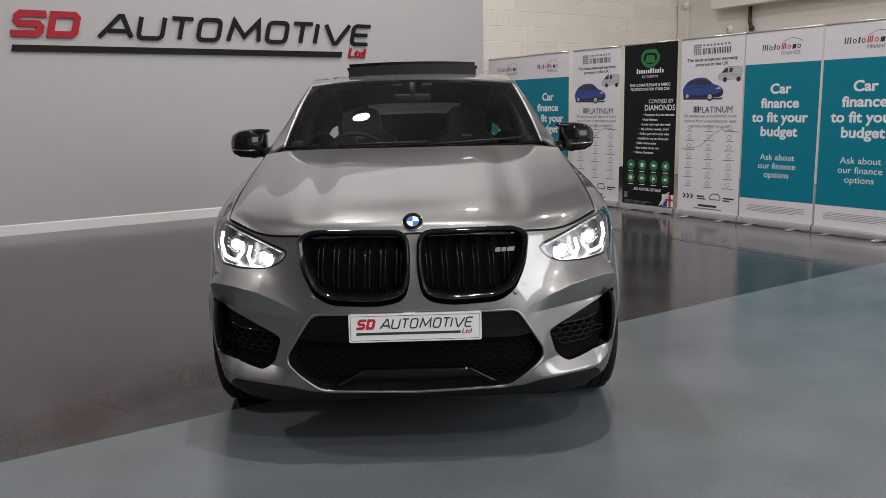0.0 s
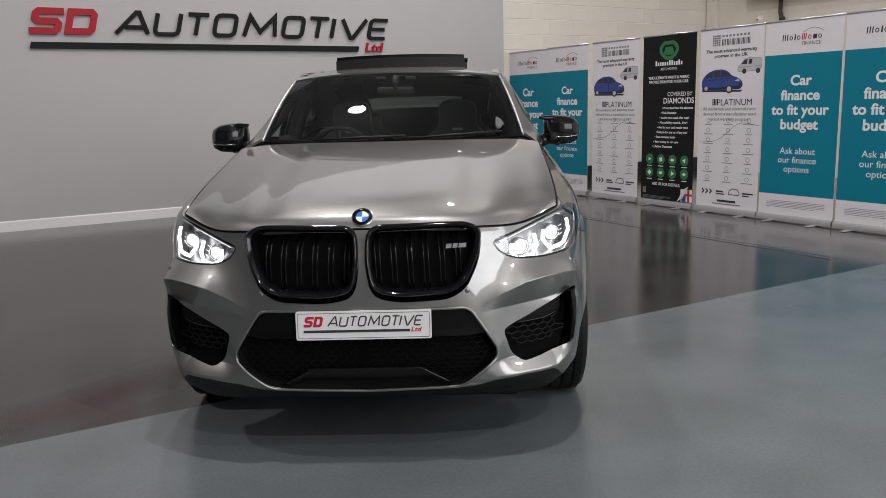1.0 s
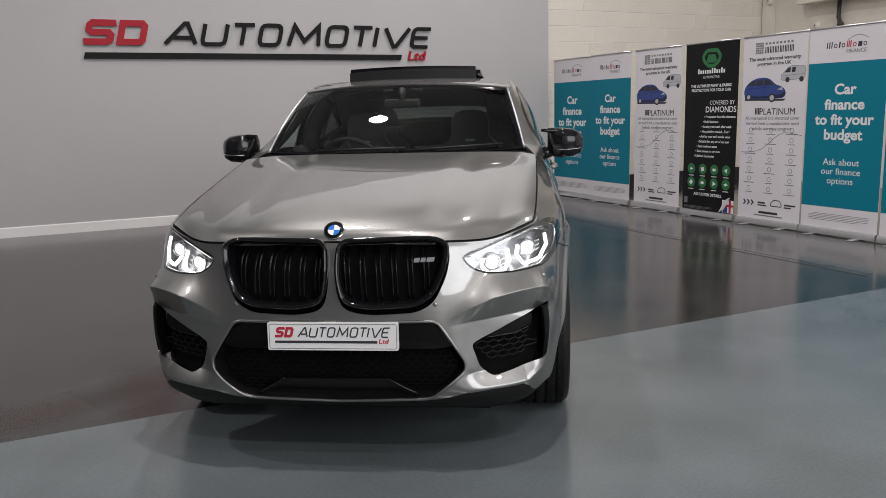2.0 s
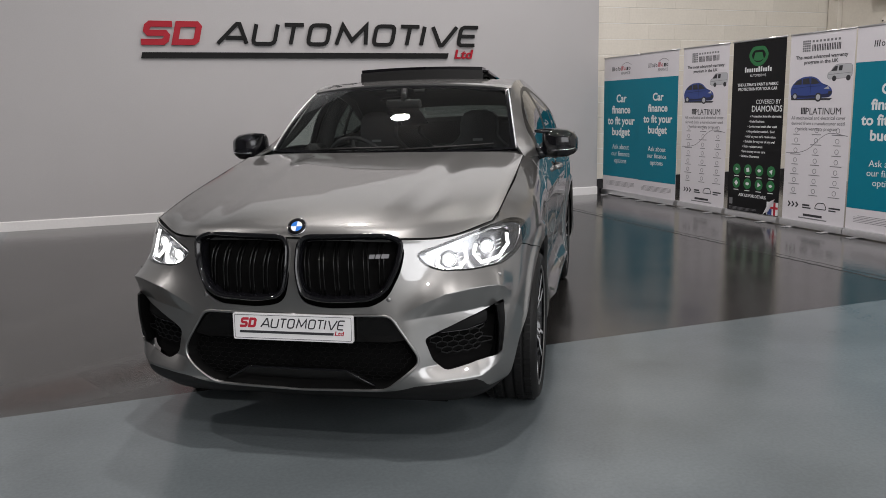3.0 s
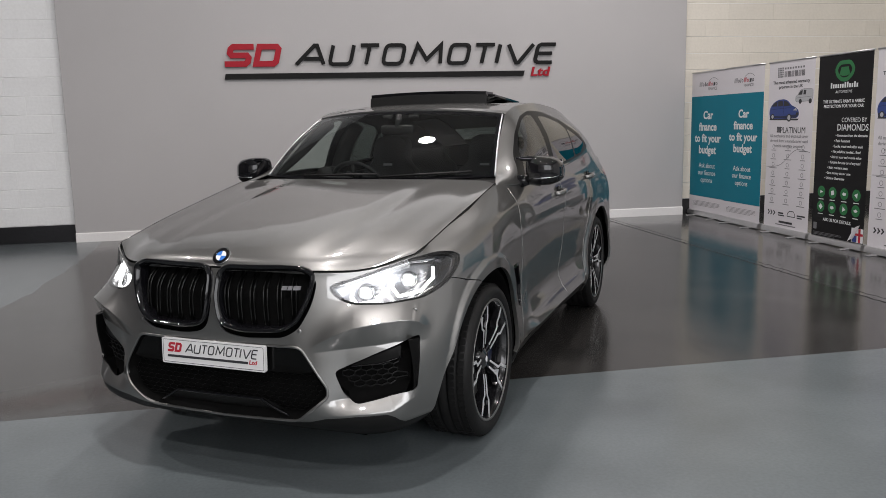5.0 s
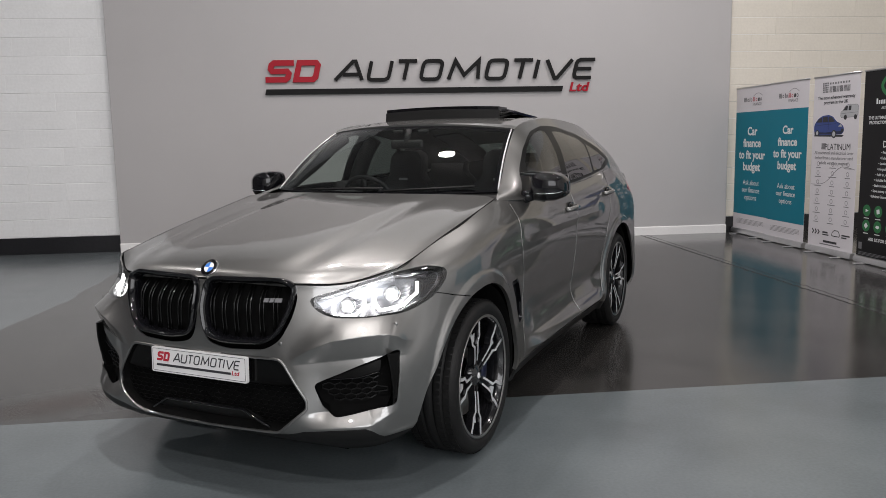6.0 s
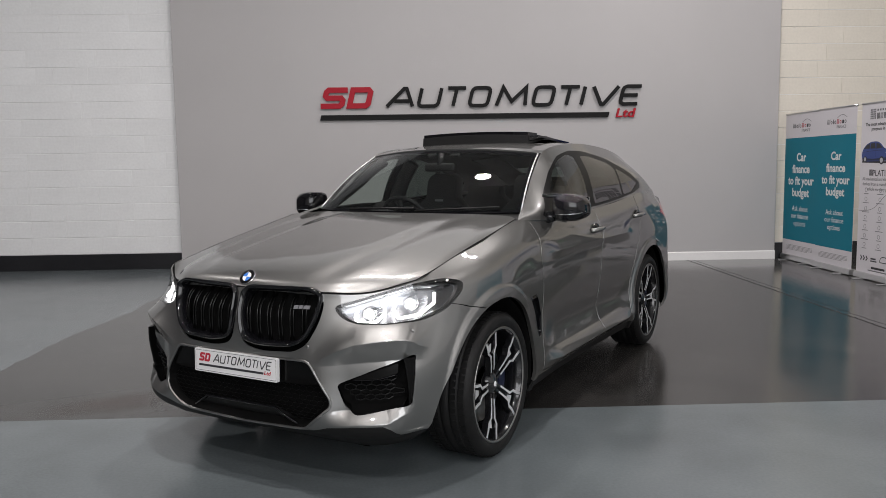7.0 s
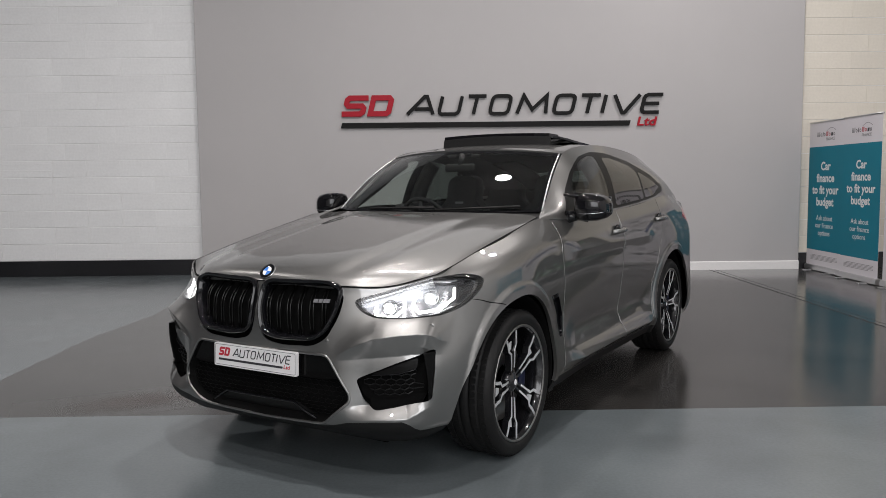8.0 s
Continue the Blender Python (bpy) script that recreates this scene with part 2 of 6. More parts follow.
wall_north = tagged(finish("wall_north", cube(WEST, EAST + 0.2, WALL + 0.0055, WALL + 0.25, 0, ROOF), M_WHITE), "painted concrete block wall behind the display panel", "wall", kind="structure")
# unseen walls: west dark, east half and south white, to steer the car's reflections
tagged(finish("wall_west", cube(WEST - 0.2, WEST, SOUTH, WALL, 0, ROOF), M_DIM), "unseen dark grey side wall that keeps reflections dim", "wall", kind="structure")
tagged(finish("wall_east", cube(EAST, EAST + 0.2, SOUTH, 5.0, 0, ROOF), M_WHITE), "unseen white side wall that brightens the door's reflection", "wall", kind="structure")
wall_east = tagged(finish("wall_east", cube(EAST, EAST + 0.2, 5.0, WALL, 0, ROOF), M_CREAM), "cream painted side wall with pipes", "wall", kind="structure")
tagged(finish("wall_south", cube(WEST, EAST, SOUTH - 0.2, SOUTH, 0, ROOF), M_WHITE), "unseen white rear wall that bounces light to the car", "wall", kind="structure")
tagged(finish("ceiling", cube(WEST - 0.2, EAST + 0.2, SOUTH - 0.2, WALL + 0.25, ROOF, ROOF + 0.2), M_CEIL), "pale painted ceiling", "ceiling", kind="structure")

panel = tagged(finish("display_wall", cube(-1.09, 7.985, PANEL, WALL + 0.008, 0, 4.6, 0.004), M_PANEL), "smooth mid-grey painted display wall", "wall", kind="structure")
bm = cube(-1.09, 7.985, PANEL - 0.018, PANEL - 0.001, 0, 0.13)
top = [v for v in bm.verts if v.co.z > 0.1 and v.co.y < PANEL - 0.01]
for v in top:
    v.co.z -= 0.012
tagged(finish("baseboard", bm, M_TRIM), "white gloss baseboard along the grey display wall", "baseboard", kind="structure")
tagged(finish("skirting_black", cube(WEST, -1.095, WALL - 0.016, WALL + 0.011, 0, 0.238, 0.003), M_BLACKBAND), "black painted skirting band on the block wall", "skirting", kind="structure")
tagged(finish("skirting_black", cube(7.99, EAST, WALL - 0.016, WALL + 0.011, 0, 0.238, 0.003), M_BLACKBAND), "black painted skirting band on the block wall", "skirting", kind="structure")
# made-up frame set round the added south light
fill_rim = tagged(finish("fill_frame", cube(0.9, 10.1, SOUTH + 0.002, SOUTH + 0.09, 1.62, 1.70, 0.004), M_TRIM), "made-up frame round the unseen south fill light", "window", kind="structure")
for name, x0, x1, z0, z1 in [("fill_frame_head", 0.9, 10.1, 6.10, 6.18), ("fill_frame_jamb", 0.9, 0.98, 1.70, 6.10), ("fill_frame_jamb", 10.02, 10.1, 1.70, 6.10)] + [("fill_frame_mullion", x - 0.03, x + 0.03, 1.70, 6.10) for x in (3.2, 5.5, 7.8)]:
    part(name, cube(x0, x1, SOUTH + 0.002, SOUTH + 0.09, z0, z1, 0.004), M_TRIM, fill_rim)


# ---- surface toolkit for the car ----
CAR_M = pose(2.060, 2.676, 0, 0, 0, -31.4)


def weights(f):
    """Catmull-Rom weights for four neighbours."""
    f2, f3 = f * f, f * f * f
    return np.stack([-0.5 * f + f2 - 0.5 * f3, 1 - 2.5 * f2 + 1.5 * f3, 0.5 * f + 2 * f2 - 1.5 * f3, -0.5 * f2 + 0.5 * f3])


def curve(knots, t):
    """Points on a smooth curve through the knots; t runs from 0 to len - 1."""
    k = np.asarray(knots, float)
    k = np.vstack([2 * k[:1] - k[1:2], k, 2 * k[-1:] - k[-2:-1]])
    t = np.clip(np.asarray(t, float), 0, len(k) - 3 - 1e-9)
    i = t.astype(int)
    w = weights(t - i)
    return sum(w[j][..., None] * k[i + j] for j in range(4))


def level(y, xs, zs):
    """A smooth one-valued curve z(y) through the stations xs, zs."""
    t = np.interp(y, xs, np.arange(len(xs)))
    return curve(np.array(zs)[:, None], t)[..., 0]


def smooth01(x):
    x = np.clip(x, 0, 1)
    return x * x * (3 - 2 * x)


class Skin:
    """A doubly curved sheet through rows of knots (row, knot, xyz), with relief along its normal."""

    def __init__(self, rows, ends=True, relief=None):
        k = np.asarray(rows, float)
        mirror = np.array([-1, 1, 1])
        if ends:
            k = np.concatenate([k[:, 1:2] * mirror, k, k[:, -2:-1] * mirror], axis=1)
        else:
            k = np.concatenate([2 * k[:, :1] - k[:, 1:2], k, 2 * k[:, -1:] - k[:, -2:-1]], axis=1)
        self.k = np.concatenate([2 * k[:1] - k[1:2], k, 2 * k[-1:] - k[-2:-1]], axis=0)
        self.ns, self.nt = k.shape[1] - 3, self.k.shape[0] - 3
        self.relief = relief
        mid = self.base(np.linspace(0, self.ns, 400), np.full(400, self.nt * 0.45))
        self.sa = np.linspace(0, self.ns, 400)
        self.la = np.concatenate([[0], np.cumsum(np.linalg.norm(np.diff(mid, axis=0), axis=1))])
        self.tb = np.arange(self.nt + 1.0)
        up = self.base(np.full(self.nt + 1, self.ns * 0.55), self.tb)
        self.lb = np.concatenate([[0], np.cumsum(np.linalg.norm(np.diff(up, axis=0), axis=1))])

    def base(self, s, t):
        s, t = np.clip(s, 0, self.ns - 1e-9), np.clip(t, 0, self.nt - 1e-9)
        i, j = s.astype(int), t.astype(int)
        ws, wt = weights(s - i), weights(t - j)
        out = 0
        for a in range(4):
            for b in range(4):
                out = out + (ws[a] * wt[b])[..., None] * self.k[j + b, i + a]
        return out

    def at(self, s, t):
        """Places and normals."""
        def place(s, t):
            p = self.base(s, t)
            if self.relief is None:
                return p
            n = normal(self.base, s, t)
            return p + n * self.relief(p)[..., None]

        def normal(f, s, t):
            e = 0.004
            ds = f(np.minimum(s + e, self.ns), t) - f(np.maximum(s - e, 0), t)
            dt = f(s, np.minimum(t + e, self.nt)) - f(s, np.maximum(t - e, 0))
            n = np.cross(ds, dt)
            return n / np.maximum(np.linalg.norm(n, axis=-1, keepdims=True), 1e-9)

        q, n = place(s, t), normal(place, s, t)
        mid = np.abs(q[..., 0]) < 1e-5
        n[..., 0] = np.where(mid, 0, n[..., 0])
        return q, n / np.maximum(np.linalg.norm(n, axis=-1, keepdims=True), 1e-9)

    def flat(self, s, t):
        return np.interp(s, self.sa, self.la), np.interp(t, self.tb, self.lb)

    def unflat(self, a, b):
        return np.interp(a, self.la, self.sa), np.interp(b, self.lb, self.tb)

    def find(self, pts, axes, lo, hi):
        """Chart places (flat) of points given by two coordinates, among knots lo to hi."""
        gs, gt = np.meshgrid(np.linspace(lo, hi, 160), np.linspace(0, self.nt, 120))
        gs, gt = gs.ravel(), gt.ravel()
        grid = self.base(gs, gt)[:, axes]
        out = []
        for p in np.asarray(pts, float):
            k = np.argmin(((grid - p) ** 2).sum(1))
            s, t = gs[k], gt[k]
            for _ in range(6):
                q = self.base(np.array([s, s + 1e-3, s]), np.array([t, t, t + 1e-3]))[:, axes]
                jac = np.stack([(q[1] - q[0]) / 1e-3, (q[2] - q[0]) / 1e-3], axis=1)
                if abs(np.linalg.det(jac)) < 1e-5:
                    break
                d = np.linalg.solve(jac, p - q[0])
                s, t = np.clip(s + np.clip(d[0], -0.3, 0.3), lo, hi), np.clip(t + np.clip(d[1], -0.3, 0.3), 0, self.nt)
            out.append(self.flat(s, t))
        return np.array(out)


def resample(pts, step, closed=True):
    pts = np.asarray(pts, float)
    if closed:
        pts = np.vstack([pts, pts[:1]])
    out = []
    for a, b in zip(pts, pts[1:]):
        n = max(1, int(np.linalg.norm(b - a) / step + 0.5))
        out += [a + (b - a) * i / n for i in range(n)]
    if not closed:
        out.append(pts[-1])
    return np.array(out)


def rounded(pts, r, n=5):
    """A closed outline with its corners rounded."""
    pts = [Vector(p) for p in pts]
    out = []
    for i, p in enumerate(pts):
        a, b = pts[i - 1] - p, pts[(i + 1) % len(pts)] - p
        k = min(r, a.length * 0.45, b.length * 0.45)
        p0, p1 = p + a.normalized() * k, p + b.normalized() * k
        for j in range(n):
            f = j / (n - 1)
            out.append(p0.lerp(p, f).lerp(p.lerp(p1, f), f))
    return [tuple(p) for p in out]


def inside(poly, q):
    """Which of the points q lie in the outline."""
    poly, q = np.asarray(poly), np.asarray(q)
    res = np.zeros(len(q), bool)
    x, y = q[:, 0], q[:, 1]
    for (x0, y0), (x1, y1) in zip(poly, np.roll(poly, -1, axis=0)):
        if y0 == y1:
            continue
        c = (y0 > y) != (y1 > y)
        res ^= c & (x < (x1 - x0) * (y - y0) / (y1 - y0) + x0)
    return res


def cut_sheet(skin, outlines, order, step, fine=None, lines=()):
    """Triangulates the sheet with the outlines as true edges. outlines: name to a list of flat polygons; order: which
    name wins. Returns name to (places, normals, triangles)."""
    from mathutils.geometry import delaunay_2d_cdt
    la, lb = skin.la[-1], skin.lb[-1]
    rim = resample([(0, 0), (la, 0), (la, lb), (0, lb)], step)
    verts, edges = [tuple(p) for p in rim], [(i, (i + 1) % len(rim)) for i in range(len(rim))]
    for polys in outlines.values():
        for poly in polys:
            k = len(verts)
            poly = np.clip(poly, (0, 0), (la, lb))
            verts += [tuple(p) for p in poly]
            edges += [(k + i, k + (i + 1) % len(poly)) for i in range(len(poly))]
    for line in lines:
        k = len(verts)
        verts += [tuple(p) for p in line]
        edges += [(k + i, k + i + 1) for i in range(len(line) - 1)]
    ga, gb = np.meshgrid(np.arange(step / 2, la, step), np.arange(step / 2, lb, step))
    ga = ga + (np.arange(ga.shape[0]) % 2)[:, None] * step / 2
    edge = np.array(verts)
    grids = [(np.stack([ga.ravel(), gb.ravel()], 1), step)]
    if fine:
        fa, fb = np.meshgrid(np.arange(fine[1] / 2, fine[0], fine[1]), np.arange(fine[1] / 2, lb, fine[1]))
        fa = fa + (np.arange(fa.shape[0]) % 2)[:, None] * fine[1] / 2
        grids = [(grids[0][0][grids[0][0][:, 0] > fine[0] + step / 2], step), (np.stack([fa.ravel(), fb.ravel()], 1), fine[1])]
    for cloud, gap in grids:
        for p in cloud:
            if p[0] < la and np.min(((edge - p) ** 2).sum(1)) > (gap * 0.45) ** 2:
                verts.append(tuple(p))
    v, _, faces, *_ = delaunay_2d_cdt([Vector(p) for p in verts], edges, [], 0, 1e-6)
    v = np.array([tuple(p) for p in v])
    tri = np.array([f for f in faces if len(f) == 3])
    s, t = skin.unflat(v[:, 0], v[:, 1])
    place, normal = skin.at(s, t)
    mid = v[tri].mean(1)
    owner = np.full(len(tri), -1)
    for k, name in reversed(list(enumerate(order))):
        for poly in outlines[name]:
            owner[inside(poly, mid)] = k
    area = np.abs(np.cross(v[tri[:, 1]] - v[tri[:, 0]], v[tri[:, 2]] - v[tri[:, 0]]))
    good = area > 1e-9
    return {name: (place, normal, tri[(owner == k) & good]) for k, name in [(-1, "rest"), *enumerate(order)]}


def shell(name, sheets, mat, parent, label="", edge=0.012, push=0.0):
    """One mesh from pieces (places, normals, triangles, mirrored), with its open edges turned inwards, and the sheet's own normals."""
    P, F, N = [], [], []
    for place, normal, tri, flip in sheets:
        used, back = np.unique(tri, return_inverse=True)
        back = back.reshape(tri.shape)
        p, n = place[used] + normal[used] * push, normal[used].copy()
        q = p - n * edge
        p = p.copy()
        if flip:
            p, n, q = p * (-1, 1, 1), n * (-1, 1, 1), q * (-1, 1, 1)
            back = back[:, ::-1]
        k = len(P)
        P += [tuple(x) for x in p]
        F += [tuple(int(i) + k for i in f) for f in back]
        N += [tuple(n[i]) for f in back for i in f]
        if edge:
            count = {}
            for f in back:
                for a, b in ((f[0], f[1]), (f[1], f[2]), (f[2], f[0])):
                    count[(a, b)] = count.get((a, b), 0) + 1
            for a, b in count:
                if (b, a) in count or (abs(p[a][0]) < 1e-4 and abs(p[b][0]) < 1e-4):
                    continue
                k = len(P)
                P += [tuple(p[b]), tuple(p[a]), tuple(q[a]), tuple(q[b])]
                F.append((k, k + 1, k + 2, k + 3))
                m = np.cross(p[a] - p[b], q[a] - p[b])
                m = m / max(np.linalg.norm(m), 1e-9)
                N += [tuple(m)] * 4
    me = bpy.data.meshes.new(name)
    me.from_pydata(P, [], F)
    me.polygons.foreach_set("use_smooth", [True] * len(me.polygons))
    me.materials.append(mat)
    me.normals_split_custom_set(N)
    ob = new(name, me)
    ob.parent = parent
    if label:
        ob["label"] = label
    return ob


def grid_sheet(f, nu, nv):
    """Places, normals and triangles of a parametric sheet f(u, v), u and v from 0 to 1."""
    u, v = np.meshgrid(np.linspace(0, 1, nu + 1), np.linspace(0, 1, nv + 1))
    p = f(u, v)
    e = 1e-3
    n = np.cross(f(np.minimum(u + e, 1), v) - f(np.maximum(u - e, 0), v), f(u, np.minimum(v + e, 1)) - f(u, np.maximum(v - e, 0)))
    n = n / np.maximum(np.linalg.norm(n, axis=-1, keepdims=True), 1e-9)
    k = np.arange((nu + 1) * (nv + 1)).reshape(nv + 1, nu + 1)
    a, b, c, d = k[:-1, :-1].ravel(), k[:-1, 1:].ravel(), k[1:, 1:].ravel(), k[1:, :-1].ravel()
    tri = np.concatenate([np.stack([a, b, c], 1), np.stack([a, c, d], 1)])
    return p.reshape(-1, 3), n.reshape(-1, 3), tri


def lathe(bm, profile, axis_m, n=48, closed=False):
    """Turns a profile of (radius, height) about the z axis of axis_m."""
    rings = [[bm.verts.new(axis_m @ Vector((r * math.cos(2 * math.pi * k / n), r * math.sin(2 * math.pi * k / n), h))) for k in range(n)] for r, h in profile]
    pairs = list(zip(rings, rings[1:])) + ([(rings[-1], rings[0])] if closed else [])
    for a, b in pairs:
        for k in range(n):
            bm.faces.new((a[k], a[(k + 1) % n], b[(k + 1) % n], b[k]))
    return bm

# ---- car materials ----
def car_paint(name):
    """Metallic grey lacquer: flake base under a clear coat."""
    mat = material(name, (0.238, 0.237, 0.229), 0.40, metal=0.94, coat=1.0)
    nt = mat.node_tree
    p = nt.nodes["Principled BSDF"]
    coord, flake = nt.nodes.new("ShaderNodeTexCoord"), nt.nodes.new("ShaderNodeTexVoronoi")
    flake.inputs["Scale"].default_value = 1400
    nt.links.new(coord.outputs["Object"], flake.inputs["Vector"])
    mix = nt.nodes.new("ShaderNodeMapRange")
    mix.inputs["To Min"].default_value, mix.inputs["To Max"].default_value = 0.36, 0.47
    nt.links.new(flake.outputs["Color"], mix.inputs["Value"])
    nt.links.new(mix.outputs[0], p.inputs["Roughness"])
    p.inputs["Coat IOR"].default_value = 1.85
    p.inputs["Specular Tint"].default_value = (0.30, 0.30, 0.31, 1.0)
    p.inputs["Coat Roughness"].default_value = 0.01
    return mat


M_PAINT = car_paint("metallic_grey_lacquer")
M_GLOSS = material("gloss_black_plastic", (0.004, 0.004, 0.005), 0.06, spec=0.45)
M_MATT = material("matt_black_plastic", (0.008, 0.008, 0.008), 0.55, grain=0.15, scale=200, spec=0.25)
M_SURROUND = material("black_window_trim", (0.004, 0.004, 0.004), 0.35, grain=0.05, spec=0.12)
M_SLAT = material("black_grille_slat", (0.003, 0.003, 0.003), 0.16, grain=0.05, spec=0.25)
M_VOID = material("black_liner", (0.003, 0.003, 0.003), 0.9, grain=0.1, spec=0.1)
M_TYRE = material("tyre_rubber", (0.007, 0.007, 0.007), 0.55, grain=0.2, scale=60, bump=0.0005, spec=0.25)
M_RIMDARK = material("black_wheel_lacquer", (0.008, 0.008, 0.009), 0.15, coat=0.5)
M_RIMCUT = material("machined_alloy", (0.90, 0.90, 0.91), 0.42, metal=0.7, grain=0.04, scale=200)
M_CHROME = material("chrome", (0.8, 0.8, 0.82), 0.08, metal=1.0, grain=0.01)
M_DISC = material("brake_disc_steel", (0.35, 0.34, 0.33), 0.35, metal=1.0, grain=0.1)
M_CALIPER = material("blue_caliper_enamel", (0.004, 0.006, 0.028), 0.3, grain=0.03)
M_LAMPBODY = material("lamp_reflector", (0.38, 0.38, 0.40), 0.26, metal=0.9, grain=0.05)
M_LEATHER = material("black_leather", (0.010, 0.010, 0.011), 0.5, grain=0.2, scale=150, bump=0.0008, spec=0.2)
M_SCREEN = glass("windscreen_glass", (0.72, 0.78, 0.75))
M_PRIVACY = glass("tinted_glass", (0.13, 0.155, 0.145))
M_LENS = glass("clear_lens", (0.93, 0.95, 0.96))
M_LED = glowing("led_light_guide", (1.0, 0.98, 0.95), 4.0)
M_BOWL = glowing("added_bowl_glow", (1.0, 0.95, 0.93), 22.0)
M_BEAM = glowing("projector_beam", (1.0, 0.98, 0.95), 1.1)
M_TAIL = material("red_tail_lens", (0.45, 0.01, 0.015), 0.1, coat=0.5)
M_MESH = material("black_mesh_plastic", (0.004, 0.004, 0.004), 0.35, grain=0.1, spec=0.28)
M_PLATE = material("white_plate", (0.72, 0.72, 0.72), 0.3, grain=0.01)
M_BADGEBLUE = material("badge_blue", (0.02, 0.16, 0.55), 0.5, spec=0.2)
M_BADGEWHITE = material("badge_white", (0.80, 0.80, 0.81), 0.5, spec=0.2)

CAR = empty("car", CAR_M)
tagged(CAR, "metallic grey sports utility coupe with lit headlights and open sunroof", "car")

# ---- car body: waterlines from sill to shoulder ----
FRONT_X = [0, 0.25, 0.45, 0.62, 0.79, 0.875, 0.92, 0.945, 0.93]
FRONT_Y = [-0.905, -0.90, -0.882, -0.82, -0.725, -0.60, -0.38, 0.0, 0.5]
SIDE_Y = [1.0, 1.6, 2.2, 2.864, 3.25, 3.52]
SIDE_W = [0.932, 0.932, 0.942, 0.962, 0.96, 0.945]


def waterline(dx, dy, z, inset, rear):
    """One row: the front plan pushed by dx and dy at its knots, the sides by inset, the tail closed at rear."""
    row = []
    for k in range(9):
        row.append((FRONT_X[k] + dx[k], FRONT_Y[k] + dy[k], z[k]))
    for k in range(6):
        row.append((SIDE_W[k] - inset[k], SIDE_Y[k], z[9 + k]))
    zr = z[15]
    return row + [(0.80 - 0.4 * max(0, rear - 0.02), 3.84 - rear, zr), (0.40, 3.92 - rear, zr), (0, 3.935 - rear, zr)]


def same(v, n):
    return [v] * n


ROW_A = waterline([0, 0, 0, 0, -0.05, -0.055, -0.025, -0.03, -0.03], [0.17, 0.165, 0.15, 0.11, 0.07, 0.05, 0.0, 0, 0], [0.225] * 4 + [0.240, 0.268, 0.278, 0.25] + [0.225] * 8, same(0.05, 6), 0.12)
ROW_B = waterline([0, 0, 0, 0, -0.020, -0.034, -0.018, -0.008, 0.006], [0.005, 0.003, -0.003, -0.026, -0.034, -0.022, -0.02, 0, 0], same(0.34, 16), [0.0, 0.0, 0.0, 0.0, 0.0, 0.0], 0.03)
ROW_C = waterline([0, 0, 0, 0, 0.010, 0.0, -0.002, 0.004, -0.005], [0, 0, 0, -0.004, -0.010, -0.008, 0, 0, 0], same(0.58, 16), [0.022, 0.022, 0.018, 0.0, 0.0, 0.0], 0.0)
ROW_D = waterline([0, 0, 0, 0, 0, 0, 0.004, 0.007, 0.004], [0.01, 0.012, 0.037, 0.065, 0.09, 0.10, 0.08, 0.02, 0], same(0.78, 16), [0.004, 0.004, 0.002, 0.0, 0.0, 0.005], 0.02)
ROW_E = waterline([0, 0, 0, 0, -0.01, -0.004, 0.0, -0.004, 0.0], [0.035, 0.035, 0.057, 0.095, 0.13, 0.15, 0.13, 0.03, 0],
                  [0.87, 0.87, 0.87, 0.872, 0.885, 0.90, 0.92, 0.94, 0.95, 0.955, 0.96, 0.965, 0.97, 0.97, 0.96, 0.95], [0.0, 0.0, 0.0, 0.004, 0.008, 0.015], 0.04)
ROW_F = waterline([0, 0, 0, 0, -0.006, -0.026, -0.036, -0.044, -0.022], [0.045, 0.047, 0.067, 0.105, 0.147, 0.17, 0.15, 0.04, 0],
                  [0.91, 0.91, 0.91, 0.905, 0.935, 0.96, 0.995, 1.035, 1.07, 1.075, 1.085, 1.10, 1.12, 1.11, 1.09, 1.06], [0.02, 0.02, 0.022, 0.035, 0.05, 0.06], 0.06)
ROW_T = waterline([0, 0, 0, 0, -0.005, -0.077, -0.114, -0.133, -0.115], [0.055, 0.055, 0.07, 0.112, 0.159, 0.18, 0.16, 0.05, 0],
                  [0.94, 0.938, 0.933, 0.93, 0.975, 1.01, 1.055, 1.10, 1.185, 1.172, 1.188, 1.215, 1.262, 1.25, 1.21, 1.165], [0.064, 0.064, 0.072, 0.10, 0.13, 0.13], 0.09)


BROW_X = [0.42, 0.47, 0.53, 0.60, 0.70, 0.76, 0.79, 0.815, 0.84, 0.90]
BROW_TOP = [0.630, 0.648, 0.678, 0.702, 0.711, 0.713, 0.711, 0.705, 0.694, 0.68]
BROW_LOW = [0.606, 0.615, 0.622, 0.629, 0.640, 0.648, 0.648, 0.644, 0.640, 0.630]
SHELF_X, SHELF_Z = [0.36, 0.42, 0.50, 0.64, 0.76, 0.84, 0.95], [0.318, 0.324, 0.350, 0.360, 0.364, 0.415, 0.44]


